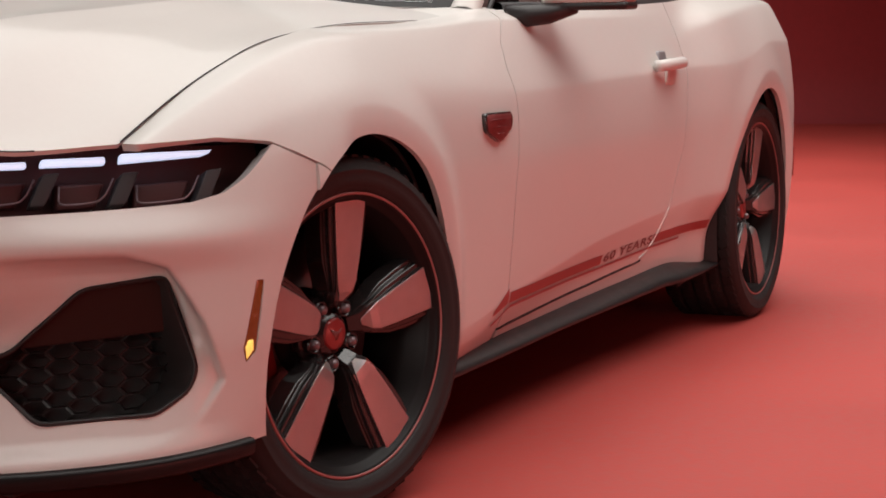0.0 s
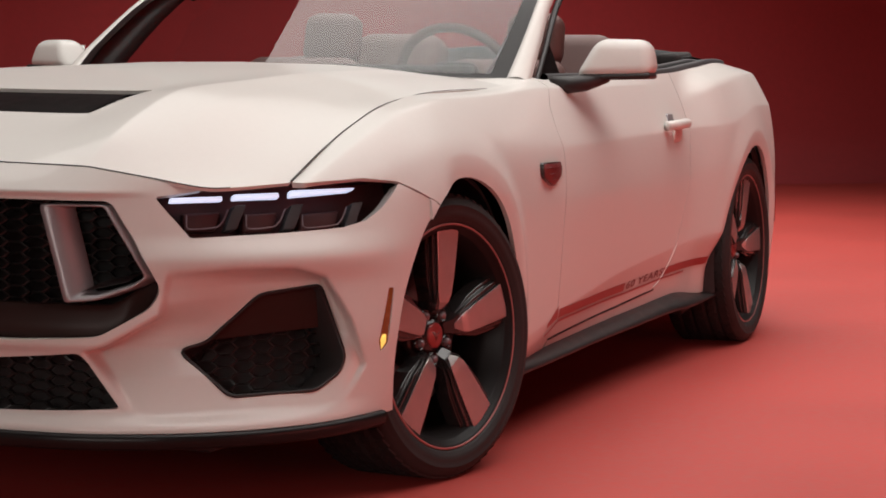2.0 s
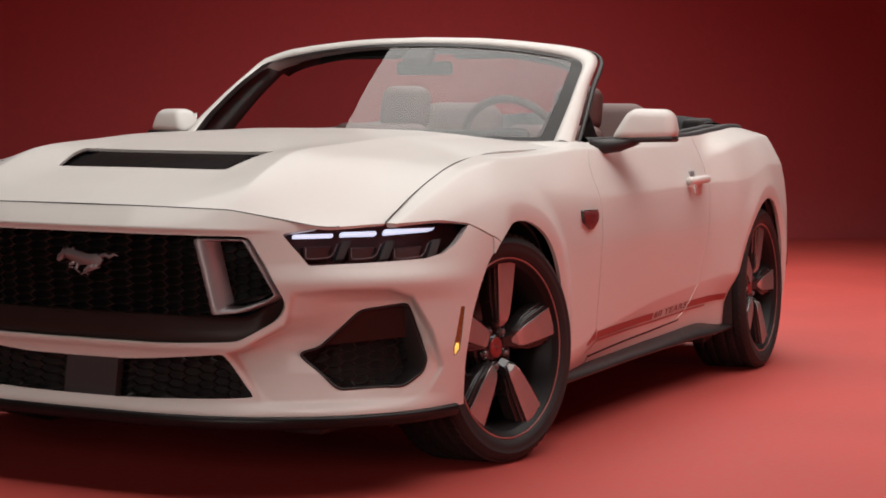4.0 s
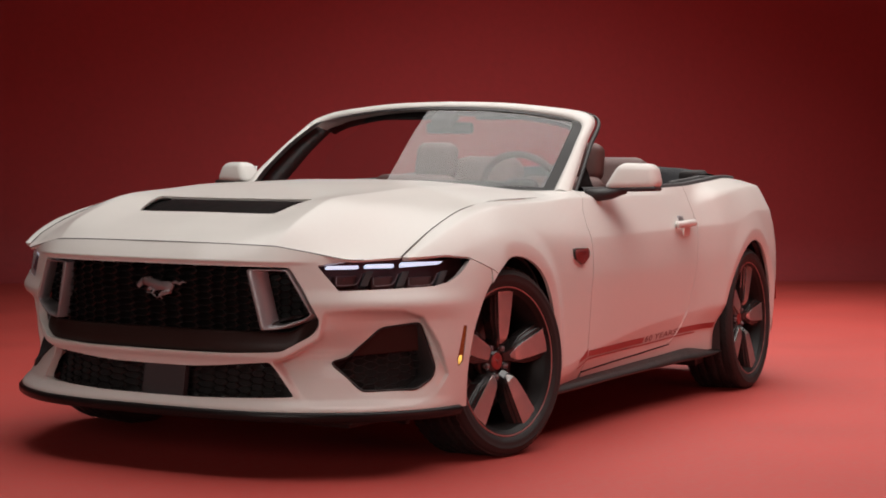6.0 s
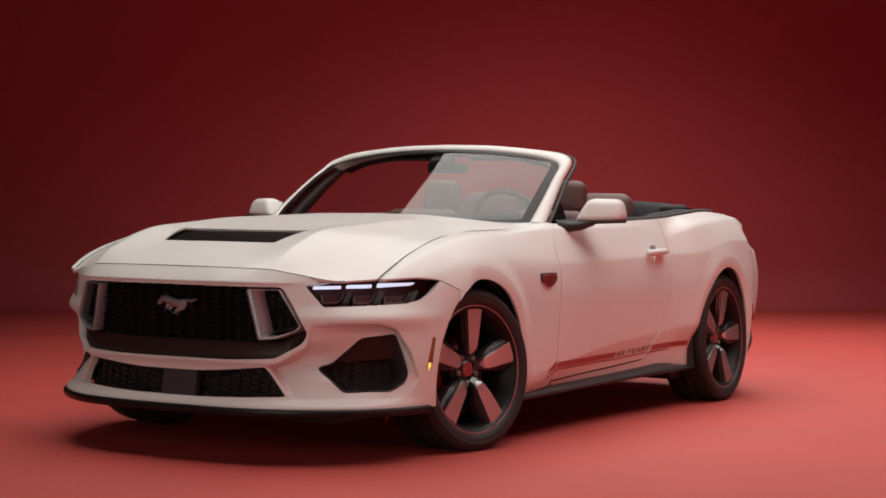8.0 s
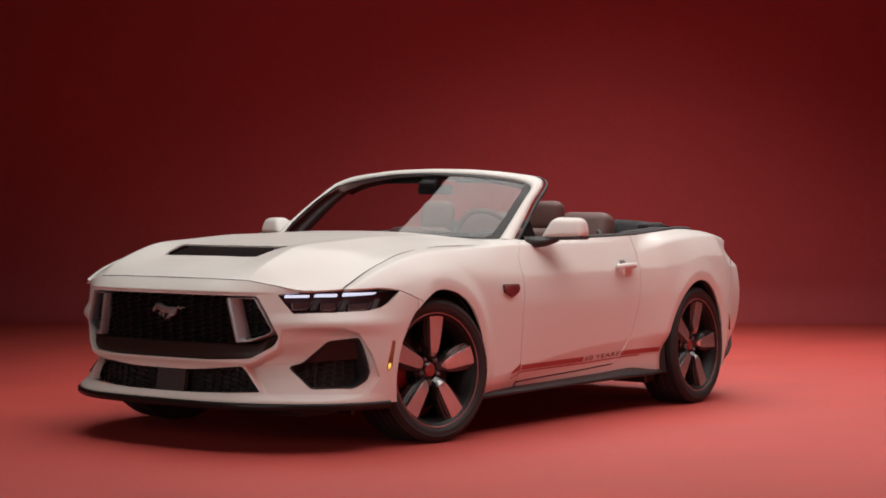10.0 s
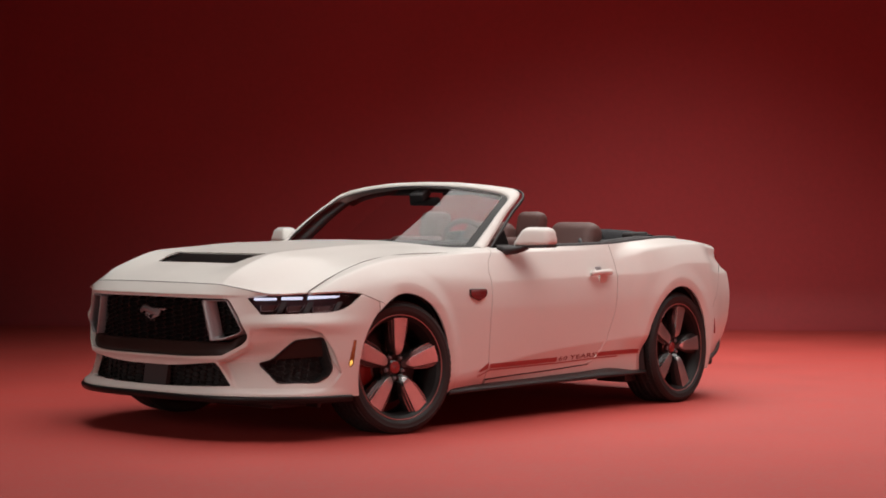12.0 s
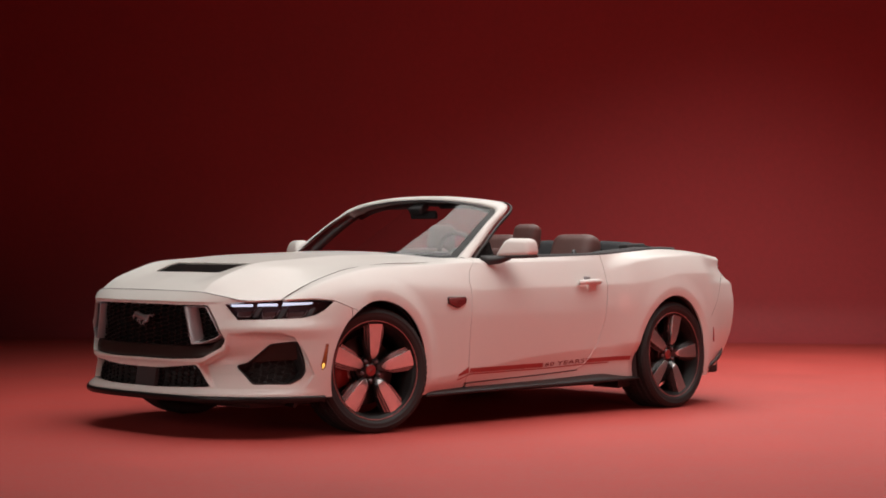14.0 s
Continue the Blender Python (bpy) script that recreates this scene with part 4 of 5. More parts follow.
# sun visors
for sgn in SIDES:
    part("sun_visor", box((0.15, 0.42, 0.018), pose(-1.43, sgn * 0.32, 1.336, 0, 12, 0), 0.008), M_TRIM, car, "folded black sun visor")
    part("wiper", tube([(-0.70, sgn * 0.12 - 0.1, 1.000), (-0.77, sgn * 0.30 - 0.1, 1.000), (-0.84, sgn * 0.50, 0.994)], 0.006, 6), M_PLASTIC, car, "black wiper")
    # quarter glass behind the pillar
    tri = [(-0.97, sgn * 0.748, 0.985), (-1.16, sgn * 0.765, 0.99), (-1.15, sgn * 0.725, 1.10)]
    bm = to_bm(tri, [(0, 1, 2)])
    bmesh.ops.solidify(bm, geom=bm.faces[:], thickness=0.004)
    part("corner_glass", bm, M_GLOSS, car, "small dark corner glass", smooth=False)

# ---- door mirrors ----
for sgn in SIDES:
    def shaped(c):
        # inboard end raked, outer end rounded, cap thinner towards the top
        t, up = (c.y * sgn + 0.115) / 0.23, max(0.0, c.z / 0.118 + 0.5)
        y = c.y * sgn + up * (0.062 * (1 - t) - 0.020 * t)
        return (c.x * (1 - 0.18 * t) * (1 - 0.30 * up) - 0.045 * t - 0.02 - 0.012 * up, y * sgn, c.z * (1 - 0.10 * t) + 0.004 * t)
    at = 0.940 if sgn > 0 else 0.915
    bm = box((0.17, 0.23, 0.118), pose(-1.135, sgn * at, 1.061 if sgn > 0 else 1.056, 0, 0, sgn * 6) @ Matrix.Scale(1 if sgn > 0 else 0.86, 4), 0.034, 5, shaped)
    dm = part("door_mirror", bm, M_PAINT, car, "cream white door mirror")
    def under(c):
        t = (c.y * sgn + 0.12) / 0.24
        return (c.x * (1 - 0.25 * t) - 0.045 * t - 0.02, c.y, c.z + 0.008 * t)
    part("mirror_foot", box((0.150, 0.205, 0.020), pose(-1.135, sgn * (at + 0.004), 1.003, 0, 0, sgn * 6), 0.009, 2, under), M_PLASTIC, dm, "black lower cap")
    part("mirror_arm", tube([(-1.015, sgn * 0.78, 0.992), (-1.045, sgn * 0.825, 0.980), (-1.085, sgn * 0.865, 0.986), (-1.13, sgn * (at - 0.02), 1.004)], (0.014, 0.027, 0.025, 0.016), 12), M_PLASTIC, dm, "black mirror arm")
    part("mirror_pane", box((0.004, 0.14, 0.060), pose(-1.222, sgn * (at + 0.01), 1.060, 0, 0, sgn * 6), 0.0015), M_MIRROR, dm)

# ---- rocker skirts ----
rx_ = np.linspace(-2.40, -0.43, 70)
top_z = pchip((-2.42, -2.32, -2.05, -1.70, -1.20, -0.65, -0.43), (0.220, 0.226, 0.254, 0.240, 0.228, 0.224, 0.216), rx_)
top_y = pchip((-2.42, -1.80, -1.20, -0.65, -0.43), (0.838, 0.828, 0.836, 0.866, 0.885), rx_)
lip_z = pchip((-2.42, -2.20, -1.90, -1.60, -1.07, -0.48, -0.43), (0.214, 0.210, 0.206, 0.204, 0.201, 0.194, 0.192), rx_)
lip_y = pchip((-2.42, -2.10, -1.90, -1.20, -0.65, -0.43), (0.905, 0.915, 0.895, 0.900, 0.915, 0.915), rx_)
for sgn in SIDES:
    rows = []
    for side_w, w, drop in ((-0.4, 1.0, 0.014), (0.0, 1.0, 0.0), (0.35, 0.72, 0.003), (0.80, 0.36, 0.003), (0.96, 0.16, 0.001), (1.0, 0.0, 0.0), (0.97, 0.0, -0.006), (0.80, 0.0, -0.010), (-2.0, 0.0, -0.018)):
        rows.append([(x, sgn * (ty + (ly - ty) * side_w), l + (t - l) * w + drop) for x, t, ty, l, ly in zip(rx_, top_z, top_y, lip_z, lip_y)])
    bm = to_bm(np.array(rows).reshape(-1, 3), grid_faces(9, 70, flip=sgn > 0))
    bmesh.ops.recalc_face_normals(bm, faces=bm.faces)
    rk = part("rocker_skirt", bm, M_PLASTIC, car, "black rocker skirt")
    part("air_flap", box((0.12, 0.22, 0.055), pose(-2.36, sgn * 0.70, 0.175, 0, 6, 0), 0.008), M_PLASTIC, rk, "short black flap ahead of the wheel")

# ---- decals, badges and handles on the side ----
def on_side(x, z, h=0.0, side=1):
    return (x, side * (side_y(x, z) + h), z)


def decal(name, lower, upper, x0, x1, n, side, mat, label="", h=0.0015):
    """A strip on the body side between two heights."""
    xs = np.linspace(x0, x1, n)
    rows = [[on_side(x, lower(x) + (upper(x) - lower(x)) * t, h, side) for x in xs] for t in (0, 0.5, 1)]
    return part(name, (np.array(rows).reshape(-1, 3), grid_faces(3, n, flip=side > 0)), mat, car, label)


def line_z(*pts):
    return lambda x: float(np.interp(x, [p[0] for p in pts], [p[1] for p in pts]))


mid = line_z((-2.35, 0.348), (-1.9, 0.342), (-1.5, 0.329), (-1.1, 0.326), (-0.8, 0.325), (-0.70, 0.295))
for sgn in SIDES:
    up = lambda x: mid(x) + 0.0135
    lo = lambda x: mid(x) - 0.0135
    decal("stripe", lo, up, -1.500, -0.800, 30, sgn, M_STRIPE, "dark red side stripe")
    decal("stripe", lo, up, -2.320, -1.905, 20, sgn, M_STRIPE, "dark red side stripe")
    decal("stripe", line_z((-0.795, 0.312), (-0.68, 0.290)), line_z((-0.795, 0.352), (-0.68, 0.296)), -0.790, -0.70, 8, sgn, M_STRIPE, "dark red stripe tip")
    decal("pin_stripe", lambda x: mid(x) - 0.026, lambda x: mid(x) - 0.019, -2.13, -0.69, 50, sgn, M_STRIPE, "thin dark red pin stripe", h=0.004)
    part("door_rim", tube([on_side(float(door_rear(z)) + 0.003, float(z), 0.0, sgn) for z in np.linspace(0.292, 0.425, 14)], 0.0035, 6), M_PAINT, car, "door edge catching the light")
    part("door_gap", tube([on_side(x, float(np.interp(x, (-1.95, -1.815, -1.466, -0.8), (0.296, 0.283, 0.266, 0.248))), -0.002, sgn) for x in np.linspace(-1.84, -0.80, 30)], 0.0042, 6), M_DARK, car, "dark gap under the door")

# The wording on the stripe.
for sgn, word, x0, width in [(g, *row) for g in SIDES for row in (("60", -1.560, 0.088), ("YEARS", -1.765, 0.265))]:
    cu = bpy.data.curves.new("wording", "FONT")
    cu.offset = 0.0012
    cu.body, cu.size, cu.align_x, cu.align_y, cu.space_character = word, 0.048, "CENTER", "CENTER", 1.12
    tmp = bpy.data.objects.new("wording", cu)
    scene.collection.objects.link(tmp)
    bpy.context.view_layer.update()
    me = bpy.data.meshes.new_from_object(tmp.evaluated_get(bpy.context.evaluated_depsgraph_get()))
    bpy.data.objects.remove(tmp)
    co = np.array([k.co for k in me.vertices])
    wide = co[:, 0].max() - co[:, 0].min()
    for k, c in zip(me.vertices, co):
        x = x0 - sgn * c[0] * width / wide
        k.co = on_side(x, mid(x) + c[1] * 0.72, 0.0018, sgn)
    me.materials.append(M_TEXT)
    ob = new("wording", me)
    ob.parent = car
    tagged(ob, "dark red lettering " + word)

BADGE = ((-0.585, 0.768), (-0.745, 0.766), (-0.742, 0.730), (-0.662, 0.698), (-0.588, 0.727))
for sgn in SIDES:
    place = lambda u, v, h: on_side(u, v, 0.010 + h, sgn)
    bd = part("fender_badge", prism(rounded(BADGE, 0.012), place, 0.012, 0.003), M_GLOSS, car, "dark red shield badge on the fender")
    inner = [(0.91 * (a + 0.664) - 0.664, 0.88 * (b - 0.738) + 0.738) for a, b in BADGE]
    part("badge_face", prism(rounded(inner, 0.010), lambda u, v, h: on_side(u, v, 0.0115 + h, sgn), 0.004, 0.001), M_BADGE, bd, "deep red badge face")
    for a, b, c in ((-0.61, -0.72, 0.752), (-0.63, -0.70, 0.735), (-0.645, -0.685, 0.720)):
        part("badge_bar", tube([on_side(a, c, 0.0118, sgn), on_side(b, c, 0.0118, sgn)], 0.0016, 6), M_BADGE, bd)
    # handle
    hd = part("door_handle", tube([on_side(x, z, h, sgn) for x, z, h in spline(((-1.800, 0.842, 0.012), (-1.820, 0.845, 0.032), (-1.88, 0.848, 0.040), (-1.945, 0.850, 0.040), (-1.985, 0.849, 0.032), (-2.000, 0.847, 0.014)), 18)], 0.0165, 12), M_PAINT, car, "cream white door handle")
    part("handle_cap", box((0.058, 0.012, 0.034), Matrix.Translation(on_side(-1.905, 0.866, 0.001, sgn)) @ pose(0, 0, 0, sgn * 14), 0.006), M_SATIN, hd, "grey cup edge")
    part("handle_plate", box((0.075, 0.012, 0.050), Matrix.Translation(on_side(-1.925, 0.812, 0.004, sgn)) @ pose(0, 0, 0, -sgn * 6), 0.006), M_PAINT, hd, "cup under the handle")

# ---- cabin ----
tub = []
for x, w, z in ((-0.95, 0.70, 0.95), (-0.95, 0.70, 0.40), (-2.25, 0.72, 0.40), (-2.45, 0.72, 0.98)):
    tub.append([(x, -w, z), (x, w, z)])
part("cabin_floor", (np.array(tub).reshape(-1, 3), [(2 * i, 2 * i + 1, 2 * i + 3, 2 * i + 2) for i in range(3)]), M_DARK, car, "dark cabin floor")
bx = np.linspace(-2.97, -1.03, 40)
belt = side_skin(bx, np.array([6.0]))[0]
for sgn in SIDES:
    rows = [[(p[0], sgn * (p[1] + dy), p[2] + dz) for p in belt] for dy, dz in ((-0.004, -0.004), (-0.006, 0.012), (-0.014, 0.017), (-0.034, 0.015), (-0.075, -0.01), (-0.085, -0.5))]
    part("door_card", (np.array(rows).reshape(-1, 3), grid_faces(6, 40, flip=sgn > 0)), M_TRIM, car, "charcoal inner door lining")
# dashboard
dx = [(-0.76, 0.978, 0.42), (-0.90, 0.992, 0.58), (-1.02, 1.000, 0.66), (-1.13, 0.988, 0.70), (-1.17, 0.955, 0.70), (-1.15, 0.80, 0.70), (-1.05, 0.62, 0.70)]
rows = [[(x - 0.03 * (1 - u * u), u * wide, z + 0.010 * (1 - u * u)) for u in np.linspace(-1, 1, 25)] for x, z, wide in dx]
dash = part("dashboard", (np.array(rows).reshape(-1, 3), grid_faces(7, 25)), M_TRIM, car, "charcoal dashboard")
part("screen", box((0.02, 0.62, 0.10), pose(-1.15, 0.18, 0.985, 0, -14, 0), 0.006), M_GLOSS, dash, "wide black display screen")
# steering wheel
ringp = pose(-1.30, 0.37, 0.985, 0, 0, 0) @ Euler((0, radians(-66), 0)).to_matrix().to_4x4()
pts = [ringp @ Vector((0.185 * math.cos(a), 0.185 * math.sin(a), 0)) for a in np.linspace(0, 2 * math.pi, 49)]
sw = part("steering_wheel", tube(pts, 0.0155, 10, caps=False), M_LEATHER, car, "black leather steering wheel")
part("hub_pad", box((0.13, 0.15, 0.05), ringp, 0.03), M_TRIM, sw)
for a in (90, -90, 180):
    q = ringp @ Vector((0.18 * math.cos(radians(a)), 0.18 * math.sin(radians(a)), 0))
    part("spoke", tube([ringp @ Vector((0, 0, 0)), q], 0.014, 8), M_TRIM, sw)


def seat(name, x, y, w, zt, head, label):
    """A bucket seat: cushion, backrest and, where it stands free, a headrest."""
    base = part(name, box((0.52, w, 0.16), pose(x + 0.28, y, 0.55, 0, -8), 0.05, 4), M_LEATHER, car, label)
    back_h = zt - 0.52
    def taper(c):
        t = c.z / back_h + 0.5
        return (c.x * (1 - 0.35 * t), c.y * (1 - 0.22 * t * t), c.z)
    part("backrest", box((0.17, w, back_h), pose(x - 0.0, y, 0.52 + back_h / 2, 0, -14), 0.05, 4, taper), M_LEATHER, base)
    for sgn in SIDES:
        part("bolster", box((0.13, 0.09, back_h * 0.8), pose(x + 0.06, y + sgn * (w / 2 - 0.055), 0.50 + back_h * 0.42, 0, -14, sgn * 12), 0.04, 4), M_LEATHER, base)
    if head:
        part("headrest", box((0.110, 0.195, 0.185), pose(x - 0.155, y + 0.055, zt + 0.062, 0, -10), 0.046, 5, lambda c: (c.x, c.y * (1 - 0.5 * max(0, c.z)), c.z)), M_LEATHER, base)
        for sgn in SIDES:
            part("headrest_post", tube([(x - 0.10, y + 0.055 + sgn * 0.05, zt - 0.05), (x - 0.130, y + 0.055 + sgn * 0.05, zt + 0.02)], 0.007, 8), M_CHROME, base)
    return base


for sgn in SIDES:
    seat("front_seat", -1.69, sgn * 0.36, 0.50, 1.065, True, "brown-grey leather bucket seat")
    rb = part("rear_seat", box((0.16, 0.36, 0.56), pose(-2.40, sgn * 0.325, 0.885, 0, -16), 0.065, 5, lambda c: (c.x * (1.2 - 0.8 * c.z), c.y * (1 - 0.25 * max(0, c.z)), c.z)), M_LEATHER, car, "brown-grey leather rear seat back")
    part("rear_cushion", box((0.46, 0.50, 0.15), pose(-2.22, sgn * 0.34, 0.56, 0, -8), 0.05, 4), M_LEATHER, rb)
    part("belt_guide", tube(spline(((-2.02, sgn * 0.66, 0.98), (-2.04, sgn * 0.64, 1.035), (-2.08, sgn * 0.61, 1.045), (-2.11, sgn * 0.60, 1.0)), 14), 0.012, 8), M_TRIM, car, "seat belt guide loop")
part("console", box((1.0, 0.20, 0.24), pose(-1.55, 0, 0.62), 0.04), M_TRIM, car, "charcoal centre console")

# Folded roof and its well behind the rear seats.
ux = np.linspace(-1, 1, 41)
rows = []
for x, z, w in ((-2.52, 1.00, 0.70), (-2.54, 1.085, 0.70), (-2.58, 1.114, 0.705), (-2.66, 1.112, 0.71), (-2.74, 1.104, 0.71), (-2.82, 1.094, 0.72), (-2.92, 1.082, 0.72), (-3.00, 1.066, 0.71)):
    rows.append([(x, u * w, z - 0.028 * abs(u) ** 6 + 0.006 * math.sin(9 * u + 14 * x)) for u in ux])
part("folded_roof", (np.array(rows).reshape(-1, 3), grid_faces(8, 41, flip=True)), M_CLOTH, car, "folded black cloth roof")
for sgn in SIDES:
    part("roof_bow", tube(spline(((-2.16, sgn * 0.71, 1.030), (-2.42, sgn * 0.715, 1.050), (-2.62, sgn * 0.71, 1.062), (-2.86, sgn * 0.70, 1.062)), 20), (0.013,) * 20, 8), M_TRIM, car, "grey roof side bow")
    part("roof_latch", box((0.20, 0.08, 0.05), pose(-2.62, sgn * 0.66, 1.073, 0, 6, 0), 0.016, taper=lambda c: (c.x, c.y, c.z * (1.0 + 2.2 * c.x))), M_DARK, car, "black roof hinge cover")

# ---- underside and wheel wells ----
part("underbody", box((3.95, 1.30, 0.05), pose(-1.30, 0, 0.185), 0.01), M_DARK, car, "dark underbody")
part("undertray", box((0.55, 1.45, 0.03), pose(0.50, 0, 0.205), 0.01), M_DARK, car)
for sgn in SIDES:
    part("air_deflector", box((0.025, 0.26, 0.05), pose(0.40, sgn * 0.63, 0.182, 0, -12, -sgn * 14), 0.008, taper=lambda c: (c.x, c.y * (1.0 + 1.6 * c.z), c.z)), M_PLASTIC, car, "black air deflector ahead of the wheel")
part("rear_tray", box((0.75, 1.35, 0.22), pose(-3.2, 0, 0.30), 0.02), M_DARK, car)
part("engine_bay", box((1.15, 1.10, 0.60), pose(0.05, 0, 0.50), 0.02), M_DARK, car)
part("rear_box", box((0.90, 1.20, 0.60), pose(-2.95, 0, 0.66), 0.02), M_DARK, car)
for cx, cz, rx, rz in ARCHES:
    for sgn in SIDES:
        a = np.linspace(-0.35, math.pi + 0.35, 40)
        rows = [[(cx + (rx + g) * math.cos(t), sgn * y, cz + (rz + g) * math.sin(t)) for t in a] for y, g in ((0.93, 0.003), (0.910, 0.012), (0.60, 0.02), (0.55, -0.38))]
        for r in rows[:1]:
            for i, (x, y, z) in enumerate(r):
                r[i] = (x, sgn * (side_y(max(min(x, 0.5), -3.4), min(max(z, 0.25), 0.9)) - 0.050), z)
        part("wheel_liner", (np.array(rows).reshape(-1, 3), grid_faces(4, 40)), M_DARK, car, "black wheel arch liner")

# ---- wheels ----
def wheel_parts(turn, deep):
    """One wheel about the y axis, its outer face towards +y; deep sets the hub further in."""
    rim = part("wheel", lathe([(0.282, 0.108), (0.2825, 0.113), (0.280, 0.118), (0.276, 0.119), (0.272, 0.114), (0.2680, 0.108), (0.262, 0.104), (0.258, 0.098), (0.256, 0.086), (0.252, 0.082), (0.250, 0.06), (0.246, 0.056), (0.244, 0.02), (0.242, -0.06), (0.250, -0.09), (0.277, -0.112), (0.279, -0.118)], 96), M_BARREL, None, "five-spoke wheel with a red reflection painted on its lip")
    part("rim_line", lathe([(0.2835, 0.1145), (0.2828, 0.1190), (0.2800, 0.1206), (0.2775, 0.1200), (0.2768, 0.1180)], 96), M_RIM, rim, "rim lip with a red reflection painted in")
    prof = [(0.278, 0.108), (0.284, 0.1185), (0.291, 0.1255), (0.296, 0.1268), (0.297, 0.1282), (0.310, 0.1295), (0.324, 0.1290), (0.325, 0.1300), (0.328, 0.1296), (0.329, 0.1280), (0.340, 0.124), (0.348, 0.115), (0.3525, 0.104), (0.3545, 0.092)]
    for g in (0.070, 0.028, -0.028, -0.070):
        prof += [(0.355, g + 0.007), (0.347, g + 0.005), (0.347, g - 0.005), (0.355, g - 0.007)]
    prof += [(0.3545, -0.095), (0.352, -0.108), (0.336, -0.127), (0.305, -0.128), (0.277, -0.108)]
    part("tyre", lathe(prof, 112), M_RUBBER, rim, "black low-profile tyre")
    # shallow cuts across the shoulder leave tread blocks
    bm = bmesh.new()
    for k in range(64):
        a = 2 * math.pi * k / 64
        for y, wd in ((0.094, 0.030), (-0.094, 0.030), (0.049, 0.026), (-0.049, 0.026), (0.0, 0.036)):
            m = Matrix.Rotation(a + 0.02 * (y > 0.06), 4, "Y") @ pose(0, y, 0.3525, 0, 0, 14 if abs(y) > 0.06 else -14)
            bmesh.ops.create_cube(bm, size=1, matrix=m @ Matrix.Diagonal((0.027, wd, 0.006, 1)))
    part("tread", bm, M_RUBBER, rim, smooth=False)
    # radius, half width and height of a spoke from the hub outwards
    st = ((0.050, 0.014, 0.060), (0.066, 0.017, 0.080), (0.084, 0.026, 0.0925), (0.104, 0.0290, 0.0965), (0.145, 0.0335, 0.0990), (0.195, 0.0390, 0.1015), (0.242, 0.0435, 0.1035), (0.264, 0.0460, 0.1045))
    flank = ((0.0012, 0.0), (0.0032, -0.0042), (0.0045, -0.0050), (0.0118, -0.0050), (0.0135, -0.0062), (0.0148, -0.0150), (0.0160, -0.0160), (0.0235, -0.0160), (0.0252, -0.0174), (0.0275, -0.0560))
    for k in range(5):
        m = Matrix.Rotation(radians(72 * k + turn), 4, "Y")
        rows = []
        for r, hw, y in st:
            grow = 0.08 + 0.92 * float(smooth(0.06, 0.17, r))
            right = [(hw + dx * grow, y - 0.001 + dy, r) for dx, dy in flank]
            rows.append([(-px, py, pz) for px, py, pz in right[::-1]] + right)
        bm = to_bm(np.array(rows).reshape(-1, 3), grid_faces(len(st), 2 * len(flank), flip=True))
        bm.transform(m)
        part("spoke", bm, M_GLOSS, rim, "gloss black spoke with stepped flanks", smooth=False)
        # the face ends in a rounded point beside the hub and dips towards it
        face = []
        for (r, hw, y), w in zip(st[1:], (0.30, 0.78, 0.96, 1, 1, 1, 1)):
            e, w = r > 0.25, hw * w
            face.append([(-w, y + 0.001, r + 0.004 * e), (-w * 0.94, y + 0.0022, r + 0.004 * e), (0, y + 0.0026, r + 0.001 * e), (w * 0.94, y + 0.0022, r - 0.003 * e), (w, y + 0.001, r - 0.003 * e)])
        bm = to_bm(np.array(face).reshape(-1, 3), grid_faces(len(face), 5, flip=True))
        bmesh.ops.solidify(bm, geom=bm.faces[:], thickness=0.003)
        bm.transform(m)
        part("spoke_face", bm, M_FACE, rim, "machined grey spoke face", smooth=False)
        a = radians(72 * k + turn + 36)
        off = np.array((0.060 * math.sin(a), 0.008 - deep, 0.060 * math.cos(a)))
        nut = lathe([(0.0, 0.078), (0.0035, 0.0778), (0.0065, 0.0755), (0.0095, 0.073), (0.0105, 0.062), (0.0105, 0.03)], 12)
        part("lug_nut", (nut[0] + off, nut[1]), M_LAMP_LINE, rim, "dull metal lug nut")
        well = lathe([(0.0175, 0.052), (0.0175, 0.068), (0.0145, 0.068), (0.0135, 0.052)], 18)
        part("nut_well", (well[0] + off, well[1]), M_GLOSS, rim)
    low = np.array((0, -deep, 0))
    hub = lathe([(0.082, 0.030), (0.080, 0.046), (0.072, 0.056), (0.044, 0.060), (0.039, 0.076), (0.0, 0.078)], 48)
    part("hub", (hub[0] + low, hub[1]), M_GLOSS, rim, "gloss black hub")
    cap = lathe([(0.0325, 0.073), (0.032, 0.0790), (0.028, 0.0815), (0.0, 0.0835)], 40)
    part("hub_cap", (cap[0] + low, cap[1]), M_RED, rim, "red hub cap")
    part("cap_mark", prism([(-0.017, 0.010), (-0.006, 0.004), (0.004, 0.006), (0.018, 0.011), (0.008, -0.002), (0.004, -0.012), (-0.003, -0.012), (-0.008, -0.001)], lambda u, v, h: (u, 0.0842 - deep + h, v), 0.002), M_TEXT, rim)
    part("brake_disc", lathe([(0.09, -0.016), (0.195, -0.016), (0.197, -0.02), (0.197, -0.042), (0.09, -0.042)], 64), M_BRAKE, rim, "grey brake disc")
    part("brake_drum", lathe([(0.0, 0.01), (0.082, 0.008), (0.088, -0.02)], 40), M_DARK, rim)
    return rim


def caliper(ang):
    poly = [(0.125 * math.sin(t), 0.125 * math.cos(t)) for t in np.linspace(ang - 0.60, ang + 0.60, 9)] + [(0.222 * math.sin(t), 0.205 * math.cos(t)) for t in np.linspace(ang + 0.55, ang - 0.55, 9)]
    return prism(poly, lambda u, v, h: (u, 0.012 + h, v), 0.075, 0.008)


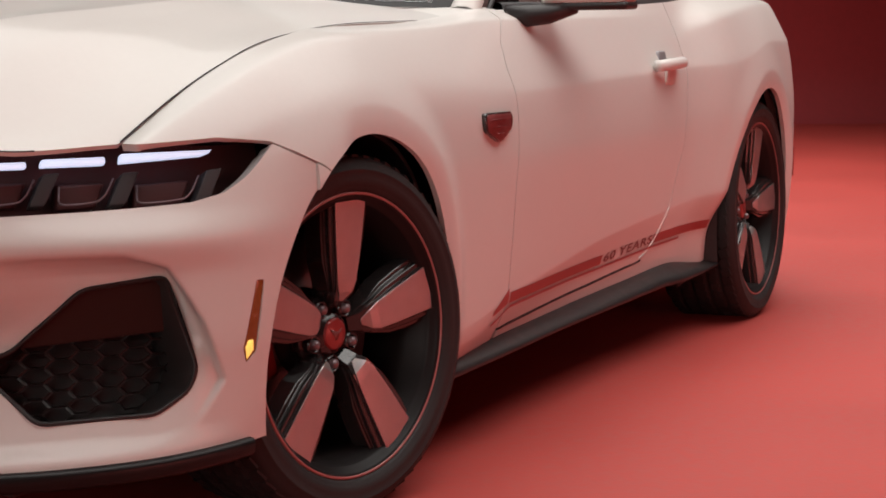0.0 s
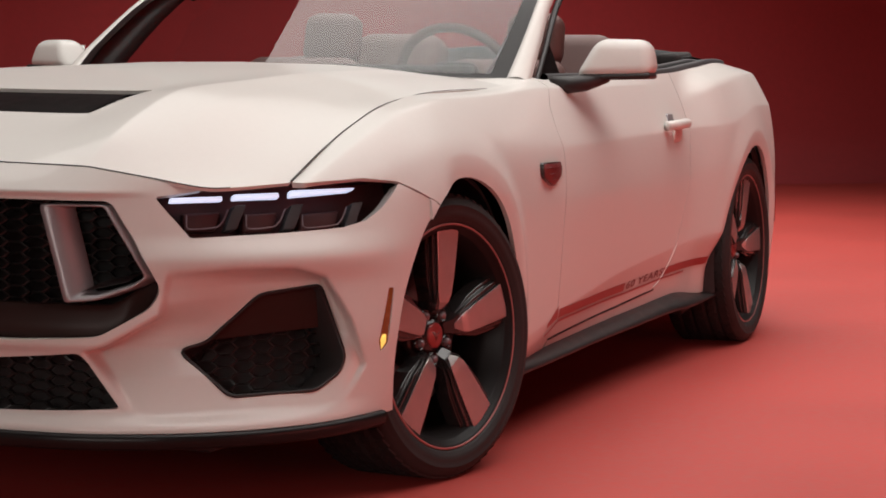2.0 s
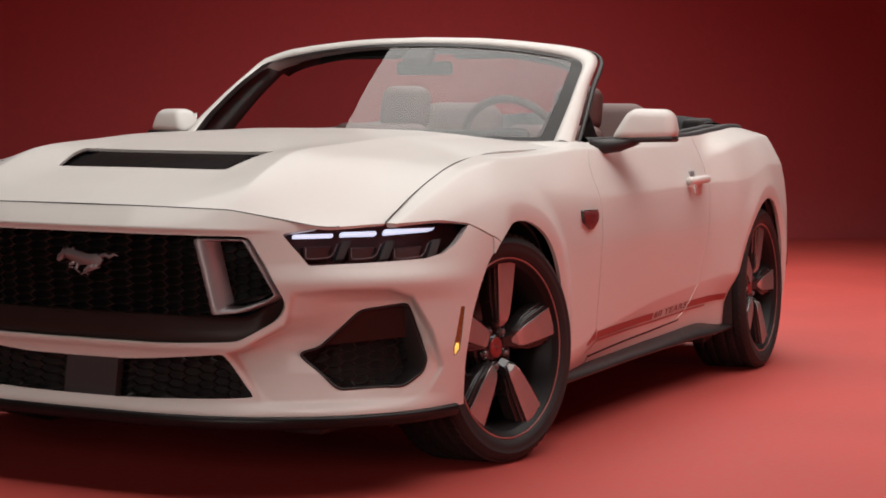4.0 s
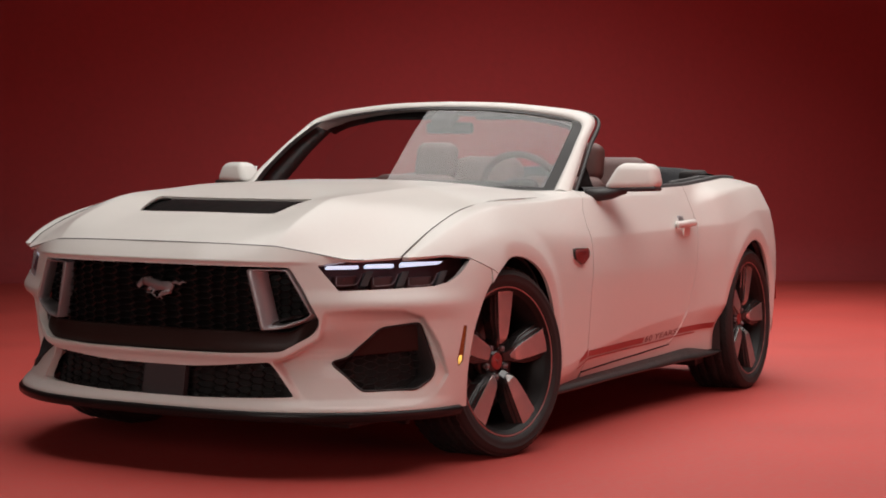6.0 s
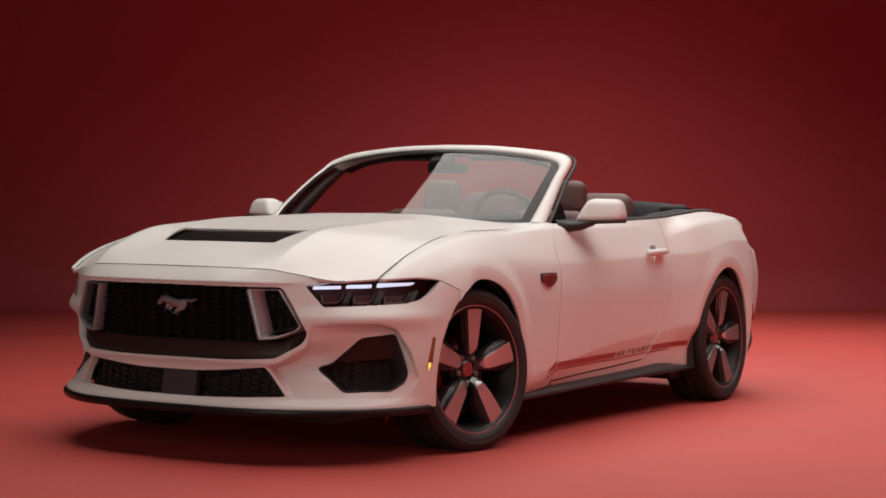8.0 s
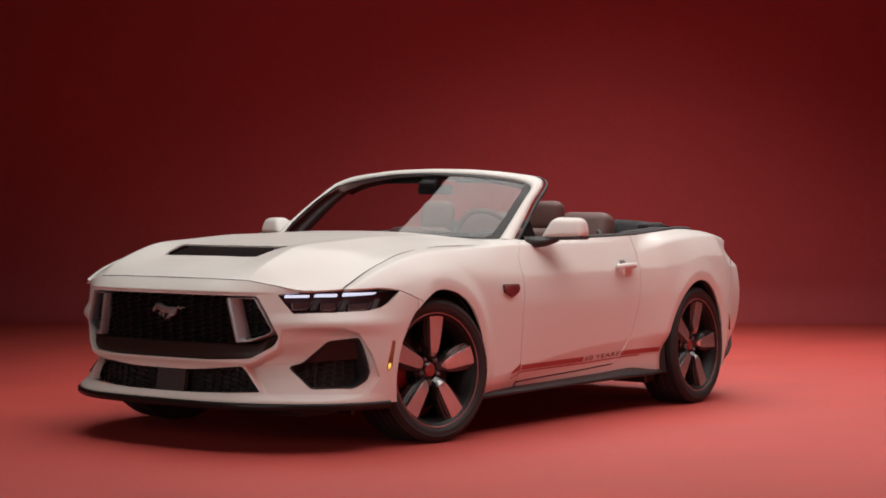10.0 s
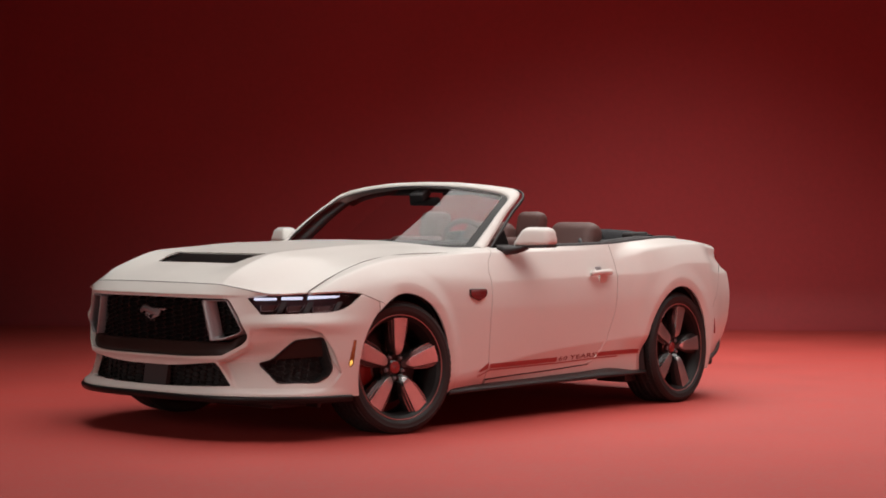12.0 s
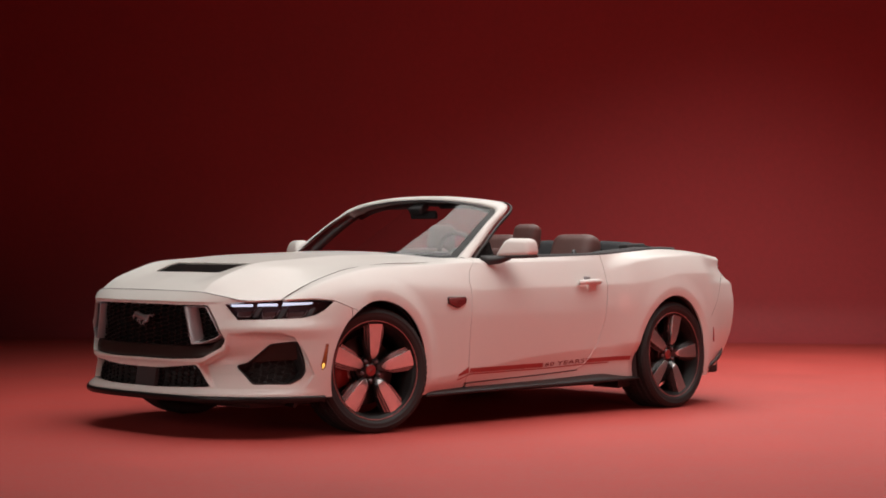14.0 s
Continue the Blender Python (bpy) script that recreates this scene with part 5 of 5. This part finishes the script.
# place along the car, height of the plane, side, steer, lean, turn, hub depth and caliper angle
WHEELS = ((-0.039, 0.806, 1, -10.8, 3.2, -3.5, 0.012, 1.55), (-0.036, 0.800, -1, 11.4, 1.0, 10.0, 0.012, -1.55), (-2.738, 0.807, 1, 2.0, 2.2, -14.0, 0.012, 1.25), (-2.740, 0.807, -1, 0.0, 2.2, 25.0, 0.012, -1.25))
for x, y, sgn, steer, lean, turn, deep, cal in WHEELS:
    w = wheel_parts(turn, deep)
    part("brake_caliper", caliper(cal), M_CALIPER, w, "red brake caliper")
    w.parent = car
    w.matrix_local = pose(x, sgn * y - 0.09 * (sgn < 0), 0.352, 0, 0, steer * sgn + (0 if sgn > 0 else 180)) @ pose(0, 0, 0, lean)
